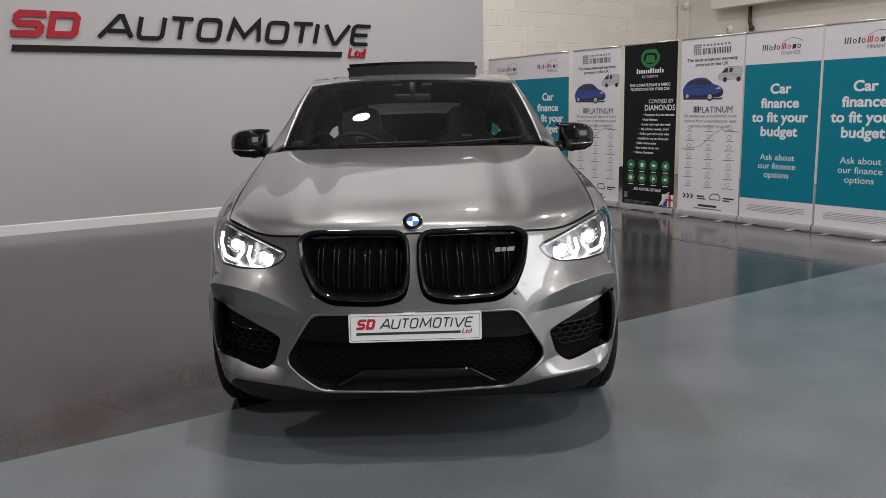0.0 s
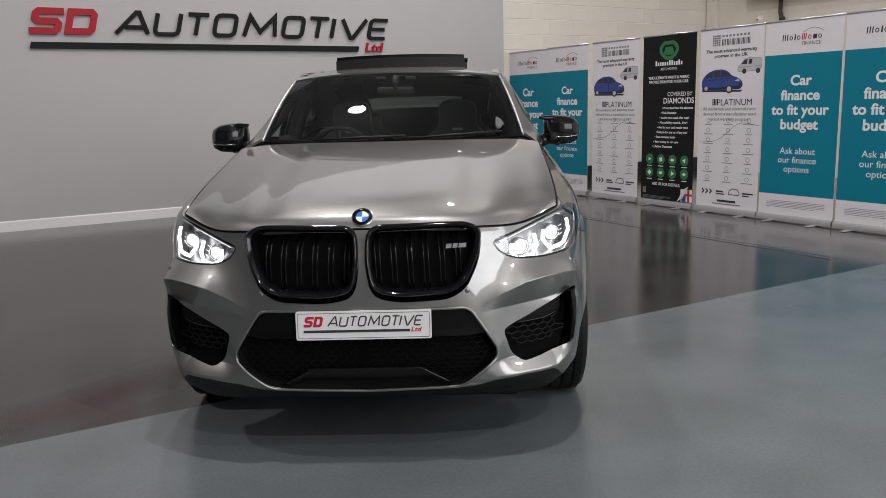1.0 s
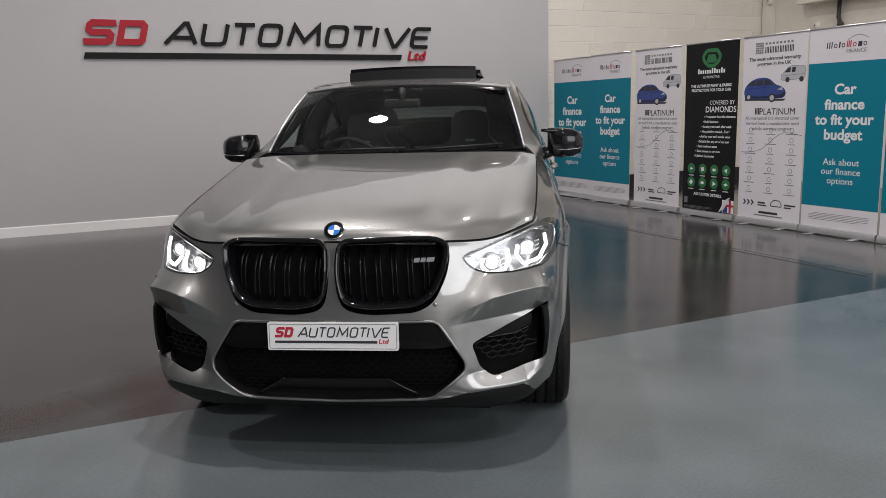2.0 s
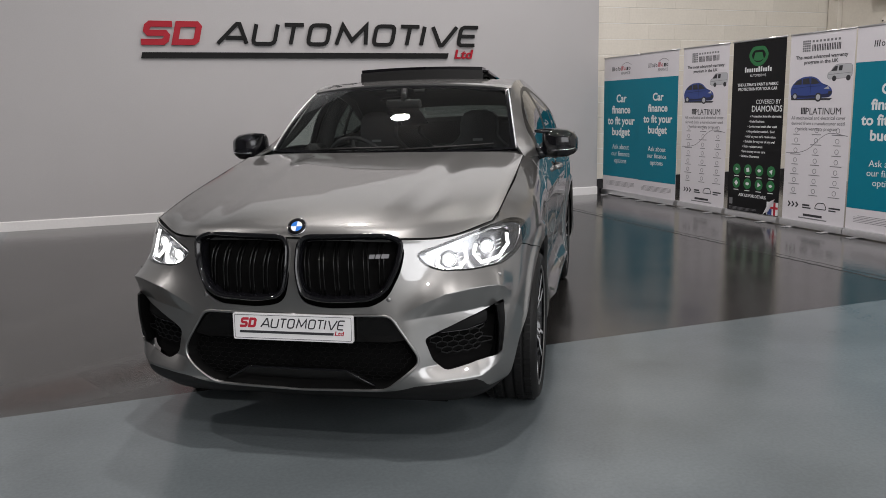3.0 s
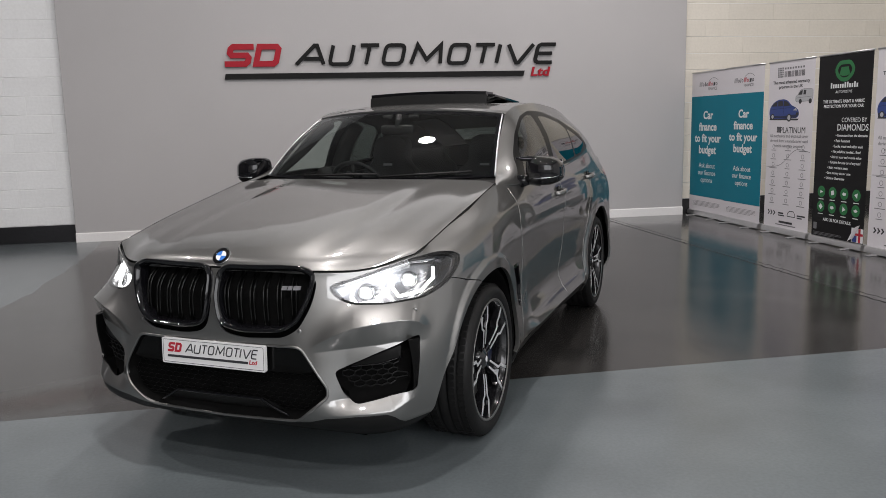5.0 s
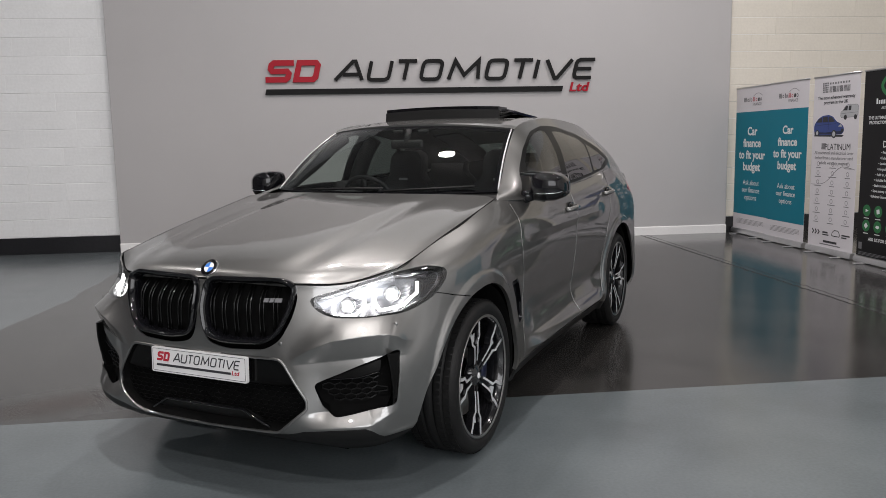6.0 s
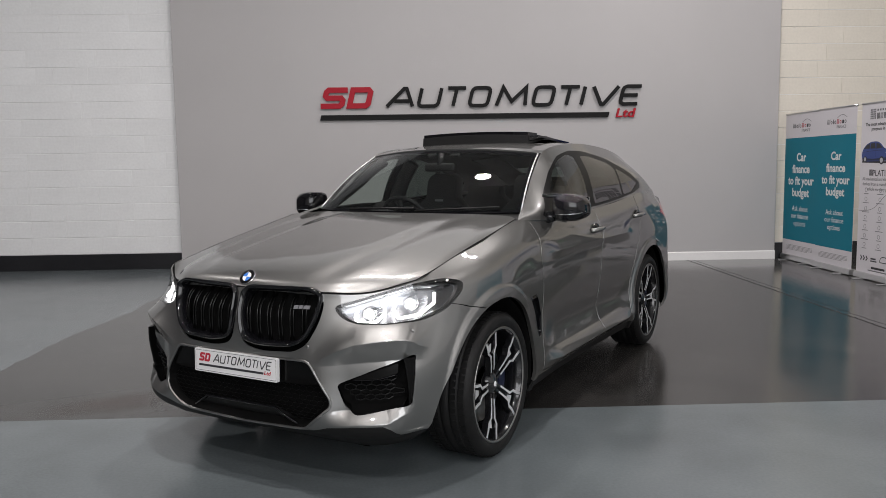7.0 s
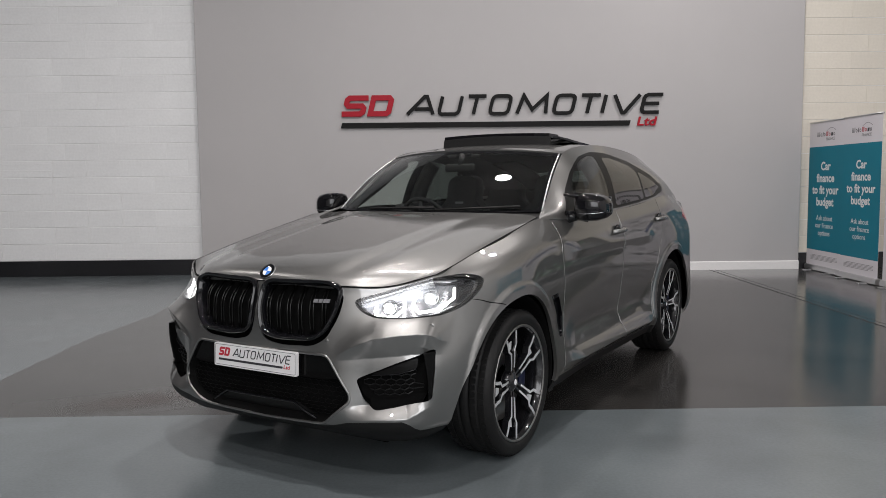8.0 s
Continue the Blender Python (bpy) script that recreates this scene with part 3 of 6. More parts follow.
def relief(p):
    """Sculpted lines of the body, metres outwards."""
    x, y, z = np.abs(p[..., 0]), p[..., 1], p[..., 2]
    out = np.zeros(x.shape)
    for yc in (0.0, 2.864):
        r = np.hypot(y - yc, z - 0.375)
        out += 0.016 * smooth01((0.53 - r) / 0.035) * (r > 0.40) * (x > 0.78)
    door = smooth01((y - 0.62) / 0.25) * smooth01((2.45 - y) / 0.3)
    out -= 0.024 * door * np.exp(-((z - 0.50) / 0.075) ** 2)
    out += 0.040 * door * np.where(z > 0.345, np.clip(1 - (z - 0.345) / 0.065, 0, 1), np.clip(1 - (0.345 - z) / 0.05, 0, 1))
    out += 0.015 * door * np.where(z > 0.985, np.clip(1 - (z - 0.985) / 0.10, 0, 1), np.clip(1 - (0.985 - z) / 0.05, 0, 1))
    nose = (y < -0.4)
    zc, zl = np.interp(x, BROW_X, BROW_TOP), np.interp(x, BROW_X, BROW_LOW)
    span = smooth01((x - 0.43) / 0.22) * smooth01((0.875 - x) / 0.085)
    rise = np.clip((z - zl) / (zc - zl), 0, 1)
    out += 0.060 * nose * span * rise * np.clip((zc + 0.165 - z) / 0.165, 0, 1) ** 1.5
    zs = np.interp(x, SHELF_X, SHELF_Z)
    hollow = smooth01((x - 0.46) / 0.14) * smooth01((0.845 - x) / 0.05)
    step = np.clip((z - zs) / 0.062, 0, 1)
    out -= nose * hollow * (1 - rise) * (0.042 - 0.032 * np.clip((z - zs - 0.062) / (zl - zs - 0.062), 0, 1)) * step
    return out


skin = Skin([ROW_A, ROW_B, ROW_C, ROW_D, ROW_E, ROW_F, ROW_T], relief=relief)


def front(pts, hi=6.6):
    return skin.find(pts, [0, 2], 0, hi)


def side(pts, lo=4.6, hi=14.6):
    return skin.find(pts, [1, 2], lo, hi)


def slot(path, w=0.007):
    """A narrow gap along a chart polyline."""
    path = resample(path, 0.025, closed=False)
    d = np.gradient(path, axis=0)
    d /= np.linalg.norm(d, axis=1, keepdims=True)
    n = np.stack([-d[:, 1], d[:, 0]], 1) * w / 2
    return np.vstack([path + n, (path - n)[::-1]])


KIDNEY = rounded([(0.016, 0.932), (0.39, 0.938), (0.460, 0.908), (0.448, 0.81), (0.398, 0.708), (0.33, 0.670), (0.14, 0.662), (0.035, 0.684), (0.011, 0.79)], 0.07, 6)
INTAKE = rounded([(-0.1, 0.633), (0.405, 0.633), (0.515, 0.468), (0.515, 0.432), (0.375, 0.318), (-0.1, 0.300)], 0.03, 4)
INTAKE = [(0, 0.301), (0, 0.633)] + [(x, z) for x, z in INTAKE if x > 0]
VENT = rounded([(0.542, 0.537), (0.70, 0.608), (0.838, 0.668), (0.848, 0.58), (0.836, 0.436), (0.63, 0.396), (0.58, 0.44)], 0.020, 4)
LAMP = rounded([(0.495, 0.878), (0.60, 0.909), (0.70, 0.944), (0.785, 0.971), (0.85, 0.977), (0.900, 0.952), (0.907, 0.900), (0.885, 0.835), (0.825, 0.800), (0.70, 0.788), (0.59, 0.797), (0.53, 0.828)], 0.03, 4)
GILL = rounded([(0.415, 0.765), (0.520, 0.770), (0.605, 0.63), (0.608, 0.51), (0.560, 0.51), (0.50, 0.66)], 0.015, 4)
TAIL = rounded([(3.30, 1.08), (3.5, 1.15), (3.66, 1.13), (3.72, 1.05), (3.66, 0.98), (3.45, 1.02)], 0.03, 4)


def arch_radius(yc, d):
    """The wheel opening's radius at d degrees from the rear; the front opening runs out forwards towards the bumper's foot."""
    return float(np.interp(d, [100, 128, 144, 160, 173, 185, 200, 215], [0.452, 0.466, 0.480, 0.502, 0.530, 0.562, 0.60, 0.65])) if yc == 0.0 else 0.455


def ring(yc):
    return [(yc + arch_radius(yc, d) * math.cos(radians(d)), 0.375 + arch_radius(yc, d) * math.sin(radians(d))) for d in range(-30, 211, 5)]


door_front = side([(0.615, 0.30), (0.615, 0.80), (0.59, 1.0), (0.62, 1.16), (0.66, 1.25), (1.655, 1.25), (1.655, 0.30)])
door_front[4:6, 1] = skin.lb[-1]
door_rear = side([(1.662, 0.30), (1.662, 1.25), (2.66, 1.30), (2.62, 1.10), (2.47, 0.80), (2.36, 0.60), (2.32, 0.30)])
door_rear[1:3, 1] = skin.lb[-1]
seam = side([(-0.43, 0.862), (-0.30, 0.83), (-0.185, 0.805)])
fender_end = door_front[0][0]
lb = skin.lb[-1]
k4 = skin.flat(np.array([4.0]), np.array([1.0]))[0][0]
bumper = np.array([(0, 0), (side([(-0.36, 0.24)])[0][0], 0), *[tuple(p) for p in seam[::-1]], (k4, lb), (0, lb)])
fender = np.array([(k4 - 0.1, 0), (fender_end, 0), *[tuple(p) for p in door_front[:4]], (door_front[4][0], lb), (k4 - 0.1, lb)])
rear_bumper = np.array([(side([(3.14, 0.4)])[0][0], 0), *[tuple(p) for p in side([(3.25, 0.5), (3.22, 0.80)], 12, 14.6)], (skin.la[-1], skin.flat(np.array([0.]), np.array([3.0]))[1][0]), (skin.la[-1], 0)])
z_trim = skin.flat(np.array([0.0]), np.array([0.62]))[1][0]
side_trim = np.array([(side([(0.40, 0.3)])[0][0], 0), (side([(2.5, 0.3)])[0][0], 0), (side([(2.5, 0.3)])[0][0], z_trim), (side([(0.40, 0.3)])[0][0], z_trim)])
lip = np.vstack([[(0, 0)], [(front([(0.925, 0.25)])[0][0], 0)], front([(0.925, 0.285), (0.88, 0.297), (0.785, 0.302), (0.765, 0.335), (0.74, 0.353), (0.62, 0.350), (0.50, 0.338), (0.42, 0.315), (0.36, 0.307), (0.2, 0.299), (0.0, 0.2955)])])
lip[-1][0] = 0

OUTLINES = {
    "kidney": [resample(front(KIDNEY), 0.012)],
    "intake": [resample(front(INTAKE), 0.015)],
    "vent": [resample(front(VENT), 0.012)],
    "lamp": [resample(front(LAMP), 0.012)],
    "gill": [resample(side(GILL), 0.015)],
    "arch": [resample(side(ring(0.0)), 0.02), resample(side(ring(2.864)), 0.02)],
    "gap": [slot(door_front[0:4]), slot(door_rear[0:2]), slot(door_rear[2:7]), slot([door_front[0] + (0.004, 0), door_rear[-1] - (0.004, 0)], 0.006), slot(seam, 0.0045)],
    "tail": [resample(side(TAIL, 11, 15.2), 0.02)],
    "lip": [resample(lip, 0.03)],
    "trim": [resample(side_trim, 0.03)],
    "door_front": [resample(door_front, 0.02)],
    "door_rear": [resample(door_rear, 0.02)],
    "bumper": [resample(bumper, 0.03)],
    "fender": [resample(fender, 0.03)],
    "rear_bumper": [resample(rear_bumper, 0.03)],
}
for name in ("intake", "bumper", "lip"):
    poly = OUTLINES[name][0]
    poly[poly[:, 0] < 0.006, 0] = 0
CREASES = [resample(front([(x, np.interp(x, BROW_X, row) + d) for x in np.linspace(0.465, 0.90, 18)]), 0.012, closed=False) for row in (BROW_TOP, BROW_LOW) for d in (-0.003, 0.0, 0.003)]
CREASES += [resample(front([(x, np.interp(x, SHELF_X, SHELF_Z) - d) for x in np.linspace(0.53, 0.90, 18)]), 0.012, closed=False) for d in (-0.004, 0.0, 0.004, -0.058, -0.062, -0.066)]
CREASES += [resample(side([(yc + r * math.cos(a), 0.375 + r * math.sin(a)) for a in np.linspace(0.02, math.pi - 0.1, 30)]), 0.02, closed=False) for yc in (0.0, 2.864) for r in (0.495, 0.512, 0.53)]
CREASES += [resample(side([(y, z) for y in np.linspace(0.64, 2.28, 30)]), 0.02, closed=False) for z in (0.341, 0.345, 0.349, 0.406, 0.410)]
CREASES += [resample(side([(y, 0.985 + d) for y in np.linspace(0.66, 2.42, 30)]), 0.02, closed=False) for d in (-0.004, 0.0, 0.004)]
cuts = cut_sheet(skin, OUTLINES, list(OUTLINES), 0.022, fine=(1.42, 0.0135), lines=CREASES)


def both(name):
    p, n, t = cuts[name]
    return [(p, n, t, False), (p, n, t, True)]


def pair(name, key, mat, label="", edge=0.012, push=0.0):
    """The piece on each side of the car as a part of its own."""
    p, n, t = cuts[key]
    return [shell(name, [(p, n, t, flip)], mat, CAR, label, edge, push) for flip in (False, True)]


shell("front_bumper", both("bumper"), M_PAINT, CAR, edge=0.007)
shell("rear_bumper", both("rear_bumper"), M_PAINT, CAR)
shell("front_splitter", both("lip"), M_MATT, CAR, "matt black lower lip under the bumper")
pair("front_fender", "fender", M_PAINT, edge=0.02)
pair("front_door", "door_front", M_PAINT)
pair("rear_door", "door_rear", M_PAINT)
pair("quarter_panel", "rest", M_PAINT, edge=0.02)
for flip in (False, True):
    # rolled door edges that catch the light along the shut lines
    for path in (door_front[0:4], door_rear[0:2], door_rear[3:7]):
        run = resample(path, 0.03, closed=False)
        p3, n3 = skin.at(*skin.unflat(run[:, 0] + 0.005, run[:, 1]))
        q = p3 - n3 * 0.0006
        part("door_edge", tube(bmesh.new(), [Vector((-a[0] if flip else a[0], a[1], a[2])) for a in q], 0.0026, 6), M_PAINT, CAR, smooth=60)
pair("side_skirt", "trim", M_MATT, "matt black side skirt")
pair("tail_light", "tail", M_TAIL, "red tail light lens")
lamps = pair("headlight", "lamp", M_LENS, "lit headlight under a clear lens", edge=0.0, push=0.001)
for ob in lamps:
    ob.visible_shadow = False
# black shell added behind the skin so openings and gaps stay dark
P, N, T = cuts["rest"][0], cuts["rest"][1], np.concatenate([cuts[k][2] for k in cuts if k not in ("arch",)])
shell("dark_backing", [(P, N, T, False), (P, N, T, True)], M_VOID, CAR, "added black backing shell that keeps the openings dark", edge=0.0, push=-0.075)


def spot(pts, push=0.0, flip=False, hi=6.6):
    """Places behind (or before) the nose at front coordinates x and z."""
    f = skin.find([(abs(x), z) for x, z in pts], [0, 2], 0, hi)
    s, t = skin.unflat(f[:, 0], f[:, 1])
    p, n = skin.at(s, t)
    q = p + n * np.asarray(push).reshape(-1, 1)
    return [Vector((-a[0] if flip else a[0], a[1], a[2])) for a in q]


def shrink(poly, d):
    """The outline moved inwards by d."""
    p = np.asarray(poly, float)
    e = np.roll(p, -1, axis=0) - np.roll(p, 1, axis=0)
    e /= np.maximum(np.linalg.norm(e, axis=1, keepdims=True), 1e-9)
    n = np.stack([-e[:, 1], e[:, 0]], 1)
    c = p.mean(0)
    if ((c - p) * n).sum() < 0:
        n = -n
    return p + n * d


def loft_rings(bm, rings, closed=True, fill=False):
    vs = [[bm.verts.new(p) for p in r] for r in rings]
    n = len(vs[0])
    for a, b in zip(vs, vs[1:]):
        for k in range(n if closed else n - 1):
            bm.faces.new((a[k], a[(k + 1) % n], b[(k + 1) % n], b[k]))
    if fill:
        bm.faces.new(vs[-1])
    bmesh.ops.recalc_face_normals(bm, faces=bm.faces)
    return bm


def plate_in(outline, push, flip, bm=None):
    """A filled sheet that follows the nose inside an outline."""
    bm = bm or bmesh.new()
    c = np.asarray(outline).mean(0)
    rings = [spot(c + (np.asarray(outline) - c) * f, push, flip) for f in (1.0, 0.7, 0.4, 0.12)]
    return loft_rings(bm, rings, fill=True)


def honeycomb(outline, cell, push, flip, r=0.0028, keep=None):
    """Bars of a hexagonal mesh inside an outline."""
    o = np.asarray(outline)
    lo, hi = o.min(0), o.max(0)
    edges = {}
    for j in range(int((hi[1] - lo[1]) / (cell * 0.75 * 0.6)) + 2):
        for i in range(int((hi[0] - lo[0]) / cell) + 2):
            c = (lo[0] + (i + 0.5 * (j % 2)) * cell, lo[1] + j * cell * 0.52)
            if not inside(o, [c])[0] or (keep and not keep(c)):
                continue
            hexa = [(c[0] + dx * cell, c[1] + dz * cell) for dx, dz in ((-0.5, 0.17), (-0.5, -0.17), (0, -0.35), (0.5, -0.17), (0.5, 0.17), (0, 0.35))]
            for a, b in zip(hexa, hexa[1:] + hexa[:1]):
                key = tuple(sorted([(round(a[0], 3), round(a[1], 3)), (round(b[0], 3), round(b[1], 3))]))
                edges[key] = (a, b)
    bm = bmesh.new()
    flat = [p for e in edges.values() for p in e]
    pts = spot(flat, push, flip)
    for k in range(0, len(pts), 2):
        tube(bm, [pts[k], pts[k + 1]], r, 4, caps=False)
    return bm


# ---- nose: kidneys, intake, vents, headlights ----
def kidney_spot(pts, push, flip):
    """Places of the kidney, which rises proud of the nose towards its top."""
    lift = [0.022 + 0.008 * float(smooth01(np.array((z - 0.65) / 0.28))) for x, z in pts]
    return [p + Vector((0, -0.25 * h, h)) for p, h in zip(spot(pts, push, flip), lift)]


for flip in (False, True):
    kid = resample(KIDNEY, 0.012)
    bm = loft_rings(bmesh.new(), [kidney_spot(kid, -0.02, flip), kidney_spot(kid, -0.002, flip), kidney_spot(shrink(kid, 0.003), 0.010, flip), kidney_spot(shrink(kid, 0.010), 0.014, flip), kidney_spot(shrink(kid, 0.019), 0.008, flip), kidney_spot(shrink(kid, 0.024), -0.012, flip), kidney_spot(shrink(kid, 0.027), -0.05, flip)])
    grille = part("kidney_grille", bm, M_GLOSS, CAR, "gloss black kidney grille frame", smooth=50)
    part("grille_backing", loft_rings(bmesh.new(), [kidney_spot(np.asarray(kid).mean(0) + (shrink(kid, 0.024) - np.asarray(kid).mean(0)) * f, -0.058, flip) for f in (1.0, 0.7, 0.4, 0.12)], fill=True), M_VOID, grille, smooth=60)
    inner = shrink(kid, 0.030)
    for i in range(6):
        for dx in (-0.009, 0.009):
            xc = 0.062 + i * 0.0625 + dx
            zs = [z for x, z in inner if abs(x - xc) < 0.012]
            top, low = (max(zs), min(zs)) if len(zs) > 1 else (0.88, 0.72)
            path = [(xc - 0.012 * (k / 8) ** 2, low + (top - low) * k / 8) for k in range(9)]
            bow = [-0.030 + 0.010 * math.sin(math.pi * k / 10) - 0.034 * max(0, (k - 5.2) / 2.8) ** 1.6 for k in range(9)]
            bm = tube(bmesh.new(), kidney_spot(path, bow, flip), 0.0045, 6)
            part("slat", bm, M_SLAT, grille, smooth=60)
# badge of plain bars on the grille
bm = bmesh.new()
for k, (x0, x1) in enumerate([(0.322, 0.343), (0.348, 0.366), (0.371, 0.400)]):
    pts = kidney_spot([(x0, 0.840), (x1, 0.840), (x1 + 0.003, 0.855), (x0 + 0.003, 0.855)], -0.010, False)
    bm.faces.new([bm.verts.new(q) for q in pts])
r = bmesh.ops.extrude_face_region(bm, geom=list(bm.faces))
bmesh.ops.translate(bm, verts=[v for v in r["geom"] if isinstance(v, bmesh.types.BMVert)], vec=(0, -0.005, 0))
part("grille_badge", bm, M_INKGREY, CAR, "small chrome badge of plain bars")

half = [(x, z) for x, z in resample(INTAKE, 0.02) if x > 0.003]
whole = half + [(-x, z) for x, z in half[::-1]]


def nose_sheet(poly, push):
    """A filled sheet across the middle of the nose, following its curve."""
    bm = bmesh.new()
    poly = np.asarray(poly)
    c = poly.mean(0)
    rings = []
    for f in (1.0, 0.75, 0.5, 0.2):
        q = c + (poly - c) * f
        pts = spot(q, push)
        rings.append([Vector((p.x if a[0] >= 0 else -p.x, p.y, p.z)) for p, a in zip(pts, q)])
    return loft_rings(bm, rings, fill=True)


intake = part("lower_intake", nose_sheet(whole, -0.055), M_VOID, CAR, "black central air intake", smooth=60)
def across(poly, push):
    return [Vector((p.x if a[0] >= 0 else -p.x, p.y, p.z)) for p, a in zip(spot(poly, push), poly)]


part("intake_wall", loft_rings(bmesh.new(), [across(whole, -0.003), across(whole, -0.030), across(whole, -0.060)]), M_VOID, intake, smooth=40)
rim = shrink(resample(INTAKE, 0.012), -0.003)
run = [p for p, q in zip(spot(rim, -0.0005), rim) if q[0] > 0.0005]
run += [Vector((-p.x, p.y, p.z)) for p in run[::-1]] + run[:1]
part("intake_edge", tube(bmesh.new(), run, 0.0062, 10), M_PAINT, intake, "bright rounded edge of the intake", smooth=60)
upper = [(-0.385, 0.628), (0.385, 0.628), (0.425, 0.60), (0.47, 0.535), (0.40, 0.525), (-0.40, 0.525), (-0.47, 0.535), (-0.425, 0.60)]
part("intake_panel", nose_sheet(resample(upper, 0.03), -0.014), M_SLAT, intake, "gloss black panel behind the plate", smooth=60)
for flip in (False, True):
    right = [(0.0, 0.52), (0.46, 0.52), (0.50, 0.45), (0.40, 0.35), (0.31, 0.335), (0.20, 0.405), (0.0, 0.405)]
    part("intake_mesh", honeycomb(right, 0.040, -0.040, flip, 0.0020), M_SURROUND, intake, "black honeycomb mesh")
ledge = [(-0.33, 0.325), (-0.215, 0.40), (0.215, 0.40), (0.33, 0.325)]
q = resample(ledge, 0.03, closed=False)
pts = [Vector((p.x if a[0] >= 0 else -p.x, p.y, p.z)) for p, a in zip(spot(q, -0.016), q)]
part("intake_rim", tube(bmesh.new(), pts, 0.006, 6), M_GLOSS, intake, smooth=60)
low = [(-0.32, 0.322), (-0.21, 0.392), (0.21, 0.392), (0.32, 0.322), (0.30, 0.306), (-0.30, 0.306)]
part("intake_floor", nose_sheet(resample(low, 0.03), -0.045), M_MATT, intake, smooth=60)

for flip in (False, True):
    vent = resample(VENT, 0.015)
    v = part("side_vent", plate_in(vent, -0.055, flip), M_VOID, CAR, "black side air vent with honeycomb mesh", smooth=60)
    blade = rounded([(0.60, 0.555), (0.70, 0.60), (0.79, 0.636), (0.795, 0.585), (0.71, 0.562)], 0.012, 4)
    part("vent_blade", plate_in(resample(blade, 0.015), -0.016, flip), M_SURROUND, v, smooth=60)
    edge_run = spot(resample([(0.60, 0.553), (0.71, 0.560), (0.795, 0.583)], 0.02, closed=False), -0.013, flip)
    part("vent_edge", tube(bmesh.new(), edge_run, 0.003, 6), M_GLOSS, v, smooth=60)
    # upright blade: its front edge stands proud of the hollow, its back edge meets the skin
    sx = -1 if flip else 1
    rings = []
    for k in range(7):
        f = k / 6
        z = 0.654 - 0.226 * f
        xf, yf = 0.817 + 0.010 * math.sin(math.pi * f), -0.724 + 0.036 * f ** 1.4
        back = spot([(float(np.interp(z, [0.436, 0.58, 0.668], [0.835, 0.845, 0.837])), z)], -0.001, flip)[0]
        rings.append([Vector((sx * (xf - 0.022), yf + 0.070, z)), Vector((sx * (xf - 0.006), yf + 0.004, z)), Vector((sx * xf, yf, z)), Vector((sx * (xf + 0.006), yf + 0.006, z)), back, back + Vector((-sx * 0.012, 0.04, 0))])
    bm = loft_rings(bmesh.new(), rings)
    for r in (rings[0], rings[-1]):
        bm.faces.new([bm.verts.new(q) for q in r])
    bmesh.ops.remove_doubles(bm, verts=bm.verts, dist=1e-5)
    bmesh.ops.recalc_face_normals(bm, faces=bm.faces)
    part("vent_fin", bm, M_SURROUND, v, "black upright blade at the outer end of the vent", smooth=30)
    part("vent_mesh", honeycomb([(0.575, 0.53), (0.79, 0.57), (0.80, 0.478), (0.65, 0.452), (0.605, 0.468)], 0.044, -0.032, flip, 0.0028), M_MESH, v)

